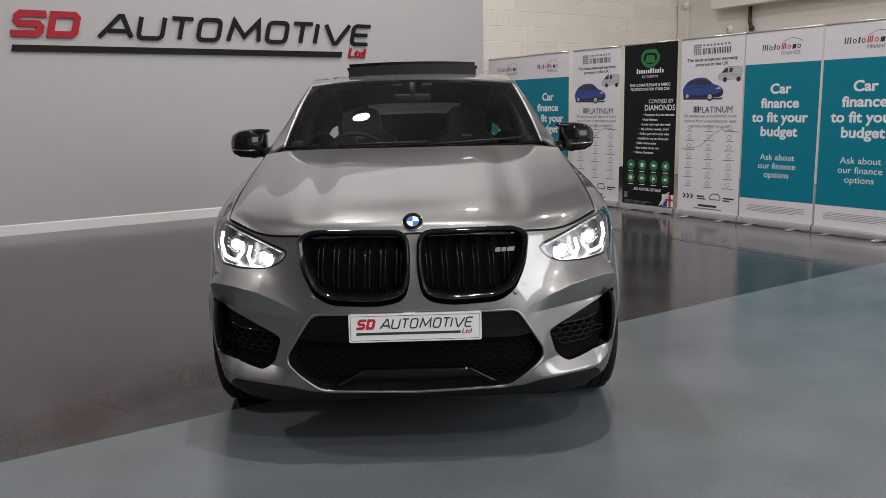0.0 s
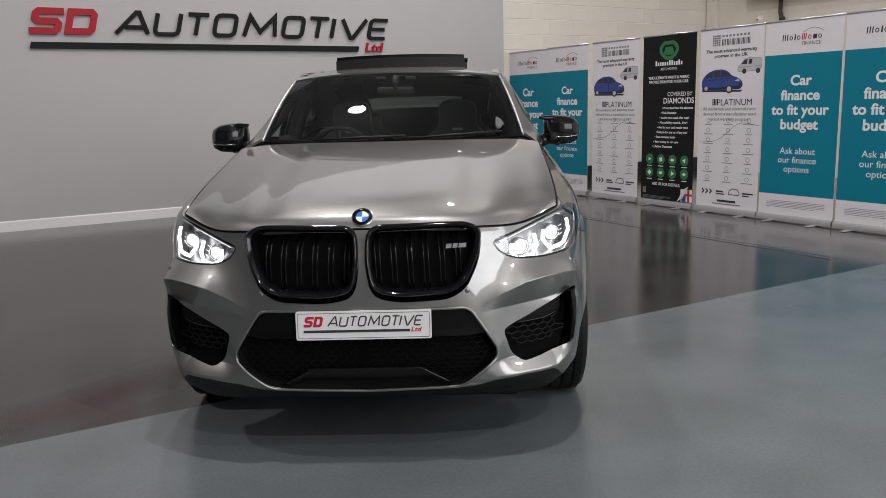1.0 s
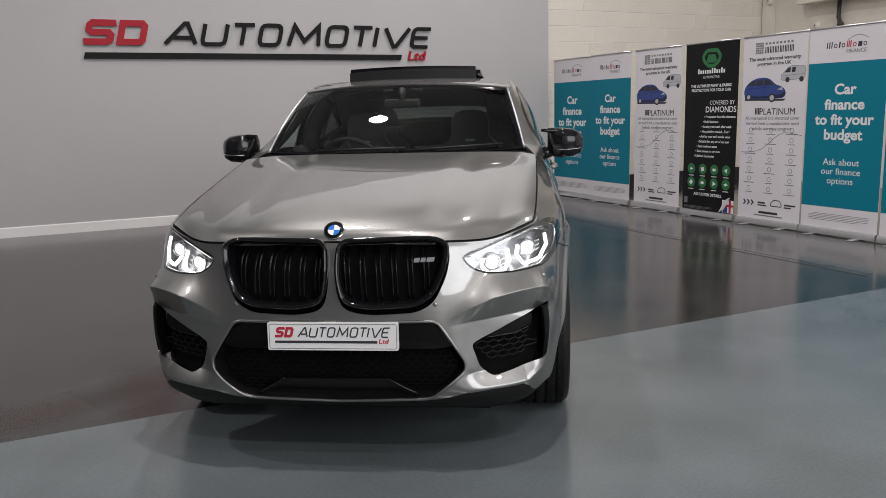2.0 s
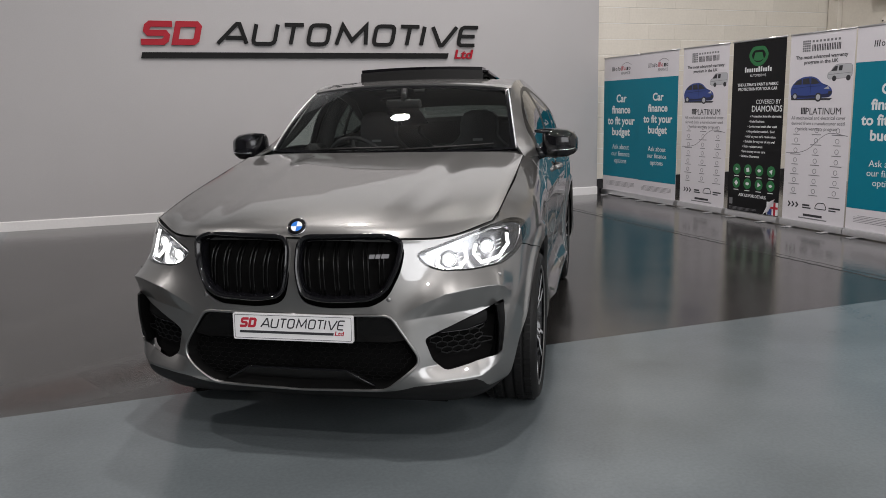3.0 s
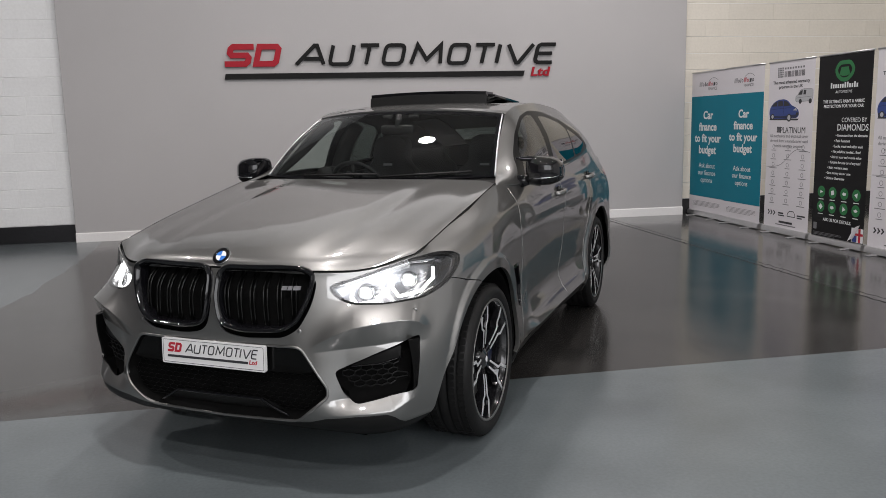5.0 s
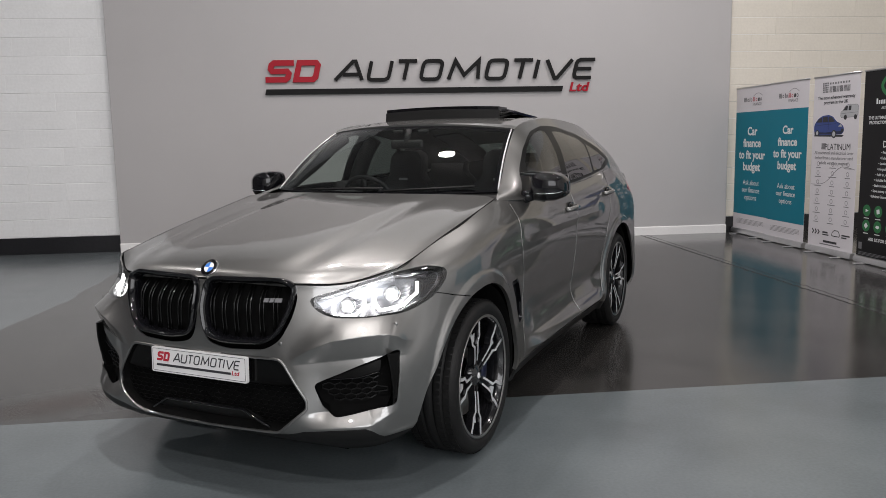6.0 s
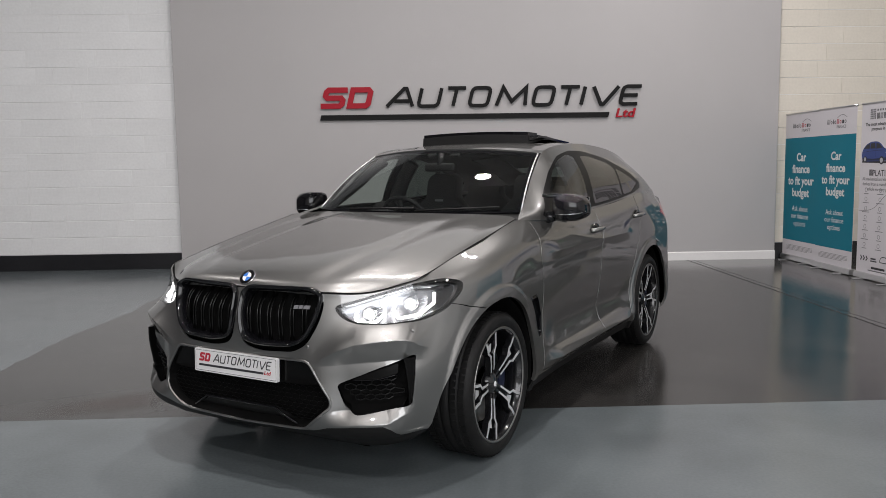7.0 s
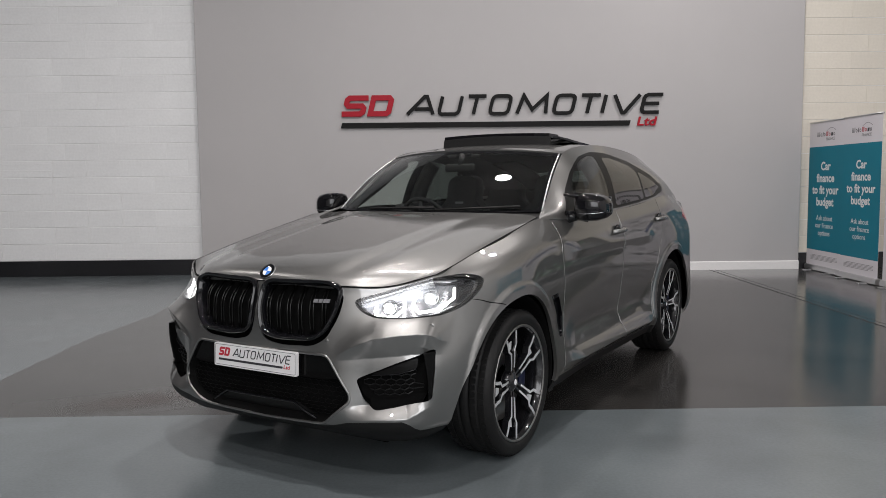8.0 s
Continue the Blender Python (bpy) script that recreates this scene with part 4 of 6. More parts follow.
for flip, lamp_ob in zip((False, True), lamps):
    out = resample(LAMP, 0.015)
    bm = loft_rings(bmesh.new(), [spot(out, -0.004, flip), spot(shrink(out, 0.009), -0.005, flip), spot(shrink(out, 0.012), -0.014, flip)])
    part("lamp_bezel", bm, M_SURROUND, lamp_ob, "black bezel", smooth=40)
    bm = loft_rings(bmesh.new(), [spot(shrink(out, 0.012), -0.014, flip), spot(shrink(out, 0.015), -0.03, flip), spot(shrink(out, 0.02), -0.058, flip)])
    part("lamp_housing", bm, M_LAMPBODY, lamp_ob, smooth=40)
    part("lamp_bucket", plate_in(out, -0.062, flip), M_LAMPBODY, lamp_ob, "silvered reflector", smooth=60)
    for cx, cz, k in ((0.640, 0.848, 0.98), (0.790, 0.878, 1.18)):
        # a cup of light: open above, with a flat bottom and canted sides
        cup = [(-0.050, 0.020), (-0.057, -0.006), (-0.036, -0.040), (0.028, -0.040), (0.055, -0.010), (0.049, 0.030)]
        path = resample([(cx + a * k, cz + b * k + 0.16 * a) for a, b in cup], 0.01, closed=False)
        part("light_guide", tube(bmesh.new(), spot(path, -0.020, flip), 0.0072, 8), M_LED, lamp_ob, "glowing white light guide", smooth=60)
        eye = spot([(cx - 0.004, cz + 0.004)], -0.044, flip)[0]
        m = look(eye, eye + Vector((0.25 if not flip else -0.25, -1, 0))) @ Matrix.Rotation(math.pi, 4, "X")
        bm = lathe(bmesh.new(), [(0.0005, 0.014), (0.012, 0.012), (0.019, 0.006), (0.023, -0.002)], m, 24)
        part("projector", bm, M_BEAM, lamp_ob, "glowing projector lens", smooth=60)
        bm = lathe(bmesh.new(), [(0.024, 0.0), (0.028, 0.007), (0.034, 0.004), (0.036, -0.02)], m, 24)
        part("projector_ring", bm, M_CHROME, lamp_ob, smooth=60)
        # stepped fins beside the projector
        for dz in (-0.012, 0.004, 0.020):
            fin = [(cx + 0.022 * k, cz + dz), (cx + 0.046 * k, cz + dz + 0.006)]
            part("lamp_fin", tube(bmesh.new(), spot(fin, -0.036, flip), 0.003, 6), M_CHROME, lamp_ob, smooth=60)
    sill = resample([(0.55, 0.826), (0.60, 0.806), (0.70, 0.799), (0.81, 0.810), (0.865, 0.842)], 0.015, closed=False)
    part("lamp_sill", tube(bmesh.new(), spot(sill, -0.016, flip), 0.005, 6), M_CHROME, lamp_ob, smooth=60)
    brow = resample([(0.53, 0.872), (0.62, 0.902), (0.70, 0.928), (0.785, 0.952), (0.85, 0.955)], 0.015, closed=False)
    end = rounded([(0.862, 0.962), (0.893, 0.946), (0.900, 0.900), (0.880, 0.845), (0.862, 0.850), (0.868, 0.905)], 0.012, 3)
    part("lamp_end", plate_in(resample(end, 0.012), -0.018, flip), M_GLOSS, lamp_ob, "dark outer end of the lamp", smooth=60)
    part("lamp_brow", tube(bmesh.new(), spot(brow, -0.02, flip), 0.007, 6), M_CHROME, lamp_ob, smooth=60)

for flip in (False, True):
    c = np.asarray(GILL).mean(0)
    bm = bmesh.new()
    rings = []
    for f, push in ((1.0, -0.004), (0.86, 0.002), (0.78, -0.02), (0.3, -0.03)):
        fl = side(c + (resample(GILL, 0.02) - c) * f)
        p3, n3 = skin.at(*skin.unflat(fl[:, 0], fl[:, 1]))
        q = p3 + n3 * push
        rings.append([Vector((-a[0] if flip else a[0], a[1], a[2])) for a in q])
    part("side_gill", loft_rings(bm, rings, fill=True), M_GLOSS, CAR, "gloss black gill behind the front wheel", smooth=50)


# ---- bonnet ----
def edge_line(u, knots):
    return curve(knots, np.asarray(u) * (len(knots) - 1))


B_FRONT = [(0, -0.845, 0.946), (0.25, -0.838, 0.944), (0.45, -0.802, 0.939), (0.62, -0.698, 0.936), (0.779, -0.557, 0.981)]
B_SIDE = [(0.779, -0.557, 0.981), (0.793, -0.40, 1.015), (0.801, -0.15, 1.070), (0.806, 0.15, 1.128), (0.808, 0.50, 1.195)]
B_MID = [(0, -0.845, 0.946), (0, -0.80, 0.990), (0, -0.62, 1.040), (0, -0.25, 1.105), (0, 0.14, 1.165), (0, 0.52, 1.214)]
B_REAR = [(0, 0.52, 1.214), (0.27, 0.530, 1.214), (0.55, 0.565, 1.211), (0.72, 0.575, 1.204), (0.808, 0.50, 1.195)]


def bonnet(u, v):
    sgn, a = np.sign(u), np.abs(u)
    h = a * a
    F, R, C, S = edge_line(a, B_FRONT), edge_line(a, B_REAR), edge_line(v, B_MID), edge_line(v, B_SIDE)
    v3, h3 = v[..., None], h[..., None]
    c00, c01, c10, c11 = (np.array(k) for k in (B_FRONT[0], B_REAR[0], B_FRONT[-1], B_REAR[-1]))
    p = (1 - v3) * F + v3 * R + (1 - h3) * C + h3 * S - ((1 - v3) * ((1 - h3) * c00 + h3 * c10) + v3 * ((1 - h3) * c01 + h3 * c11))
    # a raised centre between two soft creases, a shallow trough outside each and a full shoulder
    ridge = 0.335 + 0.085 * v
    fade = smooth01((v - 0.02) / 0.45)
    off = p[..., 0] - ridge
    dome = 0.007 * smooth01((0.055 - off) / 0.11) - 0.003 * np.exp(-((off - 0.075) / 0.05) ** 2)
    p[..., 2] += dome * fade * smooth01((1.02 - v) / 0.16)
    p[..., 2] += 0.016 * 4 * h * (1 - h) * a * smooth01(v / 0.25) * smooth01((1 - v) / 0.3)
    p[..., 0] *= np.where(sgn == 0, 1, sgn)
    return p


p3, n3, t3 = grid_sheet(lambda u, v: bonnet(2 * u - 1, v), 220, 60)
shell("bonnet", [(p3, n3, t3, False)], M_PAINT, CAR, "bonnet with a raised centre", edge=0.02)
# dark shut lines round the bonnet
for sx in (-1, 1):
    run = [Vector((sx * (q[0] + 0.001), q[1], q[2] - 0.0010)) for q in edge_line(np.linspace(0, 1, 40), B_SIDE)]
    part("bonnet_gap", tube(bmesh.new(), run, 0.0022, 6), M_VOID, CAR, smooth=60)
    run = [Vector((sx * q[0], q[1] - 0.001, q[2] - 0.0005)) for q in edge_line(np.linspace(0, 1, 40), B_FRONT)]
    part("bonnet_gap", tube(bmesh.new(), run, 0.0024, 6), M_VOID, CAR, smooth=60)

# ---- windscreen, roof, glass house ----
G_LOW = [(0.815, 0.52, 1.187), (0.868, 0.80, 1.170), (0.868, 1.10, 1.175), (0.868, 1.45, 1.184), (0.869, 1.90, 1.201), (0.869, 2.40, 1.230), (0.861, 2.864, 1.262), (0.83, 3.25, 1.250), (0.813, 3.52, 1.210)]
G_TOP = [(0.800, 0.55, 1.197), (0.733, 0.79, 1.268), (0.678, 1.06, 1.450), (0.658, 1.30, 1.592), (0.660, 1.75, 1.642), (0.655, 2.25, 1.638), (0.668, 2.75, 1.590), (0.672, 3.20, 1.480), (0.66, 3.60, 1.318)]
G_MID = [tuple((a + b) / 2 + c for a, b, c in zip(p, q, (0.030, 0, 0.012))) for p, q in zip(G_LOW, G_TOP)]
G_MID[0] = tuple((a + b) / 2 for a, b in zip(G_LOW[0], G_TOP[0]))
house = Skin([G_LOW, G_MID, G_TOP], ends=False)


def hs(pts):
    return house.find(pts, [1, 2], 0, house.ns)


DLO = rounded([(0.78, 1.190), (0.98, 1.325), (1.21, 1.466), (1.41, 1.555), (1.66, 1.594), (1.95, 1.589), (2.35, 1.538), (2.73, 1.432), (2.97, 1.337), (2.93, 1.30), (2.66, 1.262), (2.0, 1.216), (1.3, 1.192)], 0.04, 4)
PANE_F = rounded([(0.97, 1.214), (1.10, 1.366), (1.245, 1.462), (1.40, 1.530), (1.56, 1.562), (1.67, 1.558), (1.625, 1.219)], 0.03, 4)
PANE_R = rounded([(1.735, 1.222), (1.80, 1.556), (1.98, 1.552), (2.30, 1.505), (2.40, 1.46), (2.385, 1.256)], 0.03, 4)
PANE_Q = rounded([(2.425, 1.262), (2.44, 1.462), (2.70, 1.39), (2.86, 1.335), (2.63, 1.275)], 0.02, 4)
glass_cuts = cut_sheet(house, {"f": [resample(hs(PANE_F), 0.02)], "r": [resample(hs(PANE_R), 0.02)], "q": [resample(hs(PANE_Q), 0.02)], "dlo": [resample(hs(DLO), 0.02)]}, ["f", "r", "q", "dlo"], 0.035)
for flip in (False, True):
    for key, name, mat, lab in (("rest", "roof_pillar", M_PAINT, ""), ("dlo", "window_frame", M_SURROUND, "gloss black window surround"), ("f", "side_window", M_SCREEN, "clear side window"), ("r", "side_window", M_PRIVACY, "dark tinted side window"), ("q", "quarter_window", M_PRIVACY, "dark tinted quarter window")):
        a, b, c = glass_cuts[key]
        ob = shell(name, [(a, b, c, flip)], mat, CAR, lab, edge=0.012 if key in ("rest", "dlo") else 0.0)
        if key in "frq":
            ob.visible_shadow = False


def windscreen(u, v):
    a = np.abs(u)
    w = 0.747 - 0.105 * v
    y = (0.560 + 0.155 * a ** 2.2) * (1 - v) + (1.140 + 0.090 * a ** 2.2) * v
    z = (1.205 + 0.014 * a ** 2) * (1 - v) + (1.602 - 0.036 * a ** 2) * v
    bow = 0.022 * np.sin(np.pi * v)
    return np.stack([u * w, y - bow * 0.5, z + bow], -1)


p3, n3, t3 = grid_sheet(lambda u, v: windscreen(1.94 * u - 0.97, 0.03 + 0.93 * v), 40, 24)
ws = shell("windscreen", [(p3, n3, t3, False)], M_SCREEN, CAR, "clear curved windscreen", edge=0.0)
ws.visible_shadow = False
for u0, u1, v0, v1 in ((-1, 1, 0, 0.03), (-1, 1, 0.955, 1.0), (-1, -0.965, 0.03, 0.955), (0.965, 1, 0.03, 0.955)):
    p3, n3, t3 = grid_sheet(lambda u, v: windscreen(u0 + (u1 - u0) * u, v0 + (v1 - v0) * v), 30, 20)
    shell("windscreen_seal", [(p3, n3, t3, False)], M_GLOSS, CAR, "black windscreen edge", edge=0.01)

# steel line standing in for light mirrored by the pillar's edge
for sx in (-1, 1):
    run = [Vector(windscreen(np.array(sx * 1.0), np.array(k / 14))) + Vector((0, -0.002, 0.003)) for k in range(15)]
    part("windscreen_glint", tube(bmesh.new(), run, 0.0055, 8), M_STEEL, CAR, "slim steel line for light reflected by the pillar's edge", smooth=60)
R_Y = [1.10, 1.40, 1.80, 2.20, 2.60, 3.00, 3.40, 3.62]
R_Z = [1.606, 1.647, 1.668, 1.669, 1.648, 1.590, 1.478, 1.375]
rail = np.array(G_TOP)[3:]


def roof(u, v):
    a = np.abs(u)
    yr, yc = 1.245 + 2.34 * v, 1.150 + 2.50 * v
    y = yr * a ** 2 + yc * (1 - a ** 2)
    k = np.interp(np.clip(yr, 1.30, 3.60), rail[:, 1], np.arange(len(rail)))
    e = curve(rail, k)
    dip = 0.02 * np.clip((1.30 - yr) / 0.055, 0, 1)
    zr, w = e[..., 2] - dip, e[..., 0] + 0.0
    zc = level(yc, R_Y, R_Z)
    z = zr + (zc - zr) * (1 - a ** 2.6)
    return np.stack([u * w, y, z], -1)


def roof_piece(name, u0, u1, v0, v1, mat, label, push=0.0, edge=0.012, n=(60, 30)):
    p3, n3, t3 = grid_sheet(lambda u, v: roof(u0 + (u1 - u0) * u, v0 + (v1 - v0) * v), *n)
    ob = shell(name, [(p3, n3, t3, False)], mat, CAR, label, edge, push)
    return ob


roof_piece("roof", -1, 1, 0, 0.155, M_PAINT, "painted roof front")
roof_piece("roof", -1, -0.80, 0.155, 0.50, M_PAINT, "painted roof side", n=(20, 30))
roof_piece("roof", 0.80, 1, 0.155, 0.50, M_PAINT, "painted roof side", n=(20, 30))
roof_piece("roof", -1, 1, 0.50, 0.66, M_PAINT, "painted roof rear")
roof_piece("roof", -1, -0.88, 0.66, 0.985, M_PAINT, "painted roof side", n=(20, 30))
roof_piece("roof", 0.88, 1, 0.66, 0.985, M_PAINT, "painted roof side", n=(20, 30))
rear_glass = roof_piece("rear_window", -0.875, 0.875, 0.663, 0.983, M_PRIVACY, "dark tinted rear window", edge=0)
rear_glass.visible_shadow = False
roof_piece("tail_spoiler", -1, 1, 0.985, 1.0, M_PAINT, "painted tail spoiler", edge=0.03)
p3, n3, t3 = grid_sheet(lambda u, v: np.stack([(2 * u - 1) * (0.60 + 0.17 * v), 3.65 + 0.19 * v - 0.06 * (2 * u - 1) ** 2 * (1 + 0.5 * v), 1.366 - 0.201 * v - 0.05 * (2 * u - 1) ** 2 * (1 - v)], -1), 40, 8)
shell("boot_lid", [(p3, n3, t3, False)], M_PAINT, CAR, "painted boot lid", edge=0.02)
roof_piece("sunroof_frame", -0.795, 0.795, 0.16, 0.495, M_GLOSS, "black glass roof panel", push=-0.012, edge=0.02)

# open sunroof: a raised front edge and the tilted glass behind it

def sunslab(u, v):
    x = (2 * u - 1) * 0.425
    y = 1.545 + 0.16 * v + 0.03 * (2 * u - 1) ** 2
    z = 1.738 - 0.004 * v - 0.010 * (2 * u - 1) ** 2
    return np.stack([x, y, z], -1)


p3, n3, t3 = grid_sheet(sunslab, 24, 6)
shell("sunroof_lip", [(p3, n3, t3, False)], M_GLOSS, CAR, "raised front edge of the black sunroof", edge=0.030)
p3, n3, t3 = grid_sheet(lambda u, v: np.stack([(2 * u - 1) * 0.45, 1.70 + 0.62 * v, 1.722 - 0.040 * v - 0.012 * (2 * u - 1) ** 2], -1), 24, 12)
shell("sunroof_slab", [(p3, n3, t3, False)], M_GLOSS, CAR, "raised black glass sunroof panel", edge=0.014)
p3, n3, t3 = grid_sheet(lambda u, v: np.stack([(2 * u - 1) * 0.43, 1.53 + 0.03 * (2 * u - 1) ** 2 + 0.012 * v, 1.640 - 0.014 * (2 * u - 1) ** 2 + 0.080 * v], -1), 24, 4)
shell("wind_deflector", [(p3, n3, t3, False)], M_MATT, CAR, "black sunroof wind deflector", edge=0.03)
for sx in (-1, 1):
    part("sunroof_arm", tube(bmesh.new(), [(sx * 0.40, 1.60, 1.645), (sx * 0.40, 1.95, 1.70), (sx * 0.40, 2.30, 1.668)], 0.012, 8), M_MATT, CAR, smooth=60)
# cowl under the windscreen
p3, n3, t3 = grid_sheet(lambda u, v: np.stack([(2 * u - 1) * (0.80 - 0.05 * v), (0.51 + 0.03 * np.abs(2 * u - 1) ** 2) + v * (0.06 + 0.14 * np.abs(2 * u - 1) ** 2.2), 1.180 + 0.026 * v + 0 * u], -1), 30, 4)
shell("cowl", [(p3, n3, t3, False)], M_MATT, CAR, "black cowl below the windscreen", edge=0.01)

# ---- wheels ----
def wheel(yc, sx, turn):
    track = 0.813 if yc < 1 else 0.815
    m = Matrix.Translation((sx * track, yc, 0.374)) @ Matrix.Rotation(sx * math.pi / 2, 4, "Y") @ Matrix.Rotation(radians(turn), 4, "Z")
    tyre_m, m = m, m @ Matrix.Diagonal((1.058, 1.058, 1, 1))
    prof = [(0.268, 0.125), (0.281, 0.128), (0.283, 0.120), (0.270, 0.112), (0.262, 0.09), (0.256, 0.0), (0.262, -0.11), (0.281, -0.125)]
    hub = part("wheel", lathe(bmesh.new(), prof, m, 64), M_RIMDARK, CAR, "black alloy wheel with machined double spokes", smooth=40)
    prof = [(0.296, 0.118), (0.305, 0.131), (0.330, 0.138), (0.353, 0.130), (0.368, 0.110)]
    for gx in (0.075, 0.025, -0.025, -0.075):
        prof += [(0.373, gx + 0.010), (0.3725, gx + 0.006), (0.365, gx + 0.004), (0.365, gx - 0.004), (0.3725, gx - 0.006)]
    prof += [(0.368, -0.110), (0.353, -0.130), (0.330, -0.138), (0.305, -0.131), (0.296, -0.118)]
    part("tyre", lathe(bmesh.new(), prof, tyre_m, 72), M_TYRE, hub, "low-profile black tyre", smooth=35)
    bm = bmesh.new()
    for k in range(72):
        a = 2 * math.pi * k / 72
        mm = tyre_m @ Matrix.Rotation(a, 4, "Z") @ Matrix.Translation((0.3715, 0, 0))
        for h in (0.094, 0.05, -0.05, -0.094):
            box(bm, -0.001, 0.0022, -0.012, 0.012, h - 0.015, h + 0.015)
            for v in bm.verts[-8:]:
                v.co = mm @ v.co
    tagged(part("tread", bm, M_TYRE, hub), kind="stuff")
    part("rim_lip", lathe(bmesh.new(), [(0.272, 0.126), (0.277, 0.131), (0.283, 0.129), (0.283, 0.124)], m, 64), M_DISC, hub, "machined rim edge", smooth=40)
    for k in range(5):
        sm = m @ Matrix.Rotation(radians(72 * k), 4, "Z")

        def lift(bm, pts, h0, h1, sink):
            """A spoke plate that dishes towards the hub."""
            lo, hi = [], []
            for x, y in pts:
                d = sink * (1 - (x - 0.04) / 0.24) ** 2
                lo.append(bm.verts.new(sm @ Vector((x, y, h0 - d))))
                hi.append(bm.verts.new(sm @ Vector((x, y, h1 - d))))
            n = len(pts)
            for i in range(n):
                bm.faces.new((lo[i], lo[(i + 1) % n], hi[(i + 1) % n], hi[i]))
            for i in range(n // 2 - 1):
                bm.faces.new((hi[i], hi[i + 1], hi[n - 2 - i], hi[n - 1 - i]))
                bm.faces.new((lo[n - 1 - i], lo[n - 2 - i], lo[i + 1], lo[i]))
            return bm

        edge = [(0.045, 0.020), (0.12, 0.023), (0.165, 0.027), (0.190, 0.050), (0.222, 0.053), (0.272, 0.066)]
        for sgn in (-1, 1):
            inner = [(x, sgn * (y - 0.017 if x > 0.13 else y - 0.014)) for x, y in edge]
            outer = [(x, sgn * y) for x, y in edge]
            bm = lift(bmesh.new(), outer + inner[::-1], 0.085, 0.118, 0.03)
            bmesh.ops.recalc_face_normals(bm, faces=bm.faces)
            part("spoke", bm, M_RIMDARK, hub)
            run = [(0.072, 0.021)] + edge[1:]
            o2 = [(x, sgn * (y - 0.001)) for x, y in run]
            i2 = [(x, sgn * (y - (0.0105 if x < 0.13 else 0.0150))) for x, y in run]
            bm = lift(bmesh.new(), o2 + i2[::-1], 0.1185, 0.1205, 0.03)
            bmesh.ops.recalc_face_normals(bm, faces=bm.faces)
            part("spoke_face", bm, M_RIMCUT, hub, "machined silver spoke face")
        bm = lift(bmesh.new(), [(0.045, -0.012), (0.15, -0.011), (0.20, -0.022), (0.20, 0.022), (0.15, 0.011), (0.045, 0.012)], 0.080, 0.100, 0.03)
        bmesh.ops.recalc_face_normals(bm, faces=bm.faces)
        part("spoke_web", bm, M_RIMDARK, hub)
        # machined pad in the fork of the spoke
        bm = lift(bmesh.new(), [(0.176, -0.011), (0.214, -0.022), (0.214, 0.022), (0.176, 0.011)], 0.100, 0.104, 0.03)
        bmesh.ops.recalc_face_normals(bm, faces=bm.faces)
        part("spoke_pad", bm, M_RIMCUT, hub, "machined silver pad")
    part("hub_cap", lathe(bmesh.new(), [(0.0005, 0.100), (0.028, 0.099), (0.034, 0.094), (0.045, 0.090), (0.060, 0.080), (0.062, 0.05)], m, 32), M_RIMDARK, hub, smooth=50)
    part("hub_badge", lathe(bmesh.new(), [(0.0005, 0.1015), (0.012, 0.1012), (0.014, 0.100)], m, 24), M_BADGEWHITE, hub, "small dark hub badge", smooth=50)
    part("brake_disc", lathe(bmesh.new(), [(0.08, 0.03), (0.19, 0.03), (0.195, 0.02), (0.19, 0.005), (0.08, 0.005)], m, 48, True), M_DISC, hub, "steel brake disc", smooth=40)
    bm = bmesh.new()
    cm = Matrix.Translation((sx * track, yc, 0.374)) @ Matrix.Rotation(sx * math.pi / 2, 4, "Y") @ Matrix.Rotation(radians(90 if sx > 0 else -90), 4, "Z")
    rings = []
    for k in range(9):
        a = radians(-28 + 7 * k)
        rings.append([cm @ Vector((r * math.cos(a), r * math.sin(a), h)) for r, h in ((0.125, 0.03), (0.125, 0.062), (0.15, 0.070), (0.19, 0.066), (0.205, 0.05), (0.205, 0.0))])
    loft_rings(bm, rings, closed=True)
    part("brake_caliper", bm, M_CALIPER, hub, "dark blue brake caliper", smooth=40)


for yc in (0.0, 2.864):
    wheel(yc, 1, -18 if yc == 0 else 20)
    wheel(yc, -1, 10)
for yc in (0.0, 2.864):
    for sx in (-1, 1):
        bm = bmesh.new()
        arc = [(radians(d), arch_radius(yc, d)) for d in range(-14, 195, 8)]
        rings = [[Vector((sx * (x - 1.5 * max(0, r - 0.47)), yc + (r - gap) * math.cos(a), 0.375 + (r - gap) * math.sin(a))) for a, r in arc] for x, gap in ((0.925, 0.006), (0.89, 0.014), (0.58, 0.014))]
        loft_rings(bm, rings, closed=False)
        bm.faces.new([bm.verts.new((sx * 0.58, yc + (r - 0.014) * math.cos(a), 0.375 + (r - 0.014) * math.sin(a))) for a, r in arc])
        part("wheel_arch_liner", bm, M_VOID, CAR, smooth=40)
bm = cube(-0.57, 0.57, -0.70, 3.60, 0.215, 0.235, 0.008)
part("underbody", bm, M_VOID, CAR, "black underbody tray")
for hw, y0, y1 in ((0.86, 0.47, 2.40), (0.60, -0.70, -0.46), (0.8, 3.33, 3.6)):
    part("underbody", cube(-hw, hw, y0, y1, 0.21, 0.24, 0.008), M_VOID, CAR, "black underbody tray")
for yc in (0.0, 2.864):
    part("axle", tube(bmesh.new(), [(-0.72, yc, 0.36), (0.72, yc, 0.36)], 0.05, 12), M_VOID, CAR)

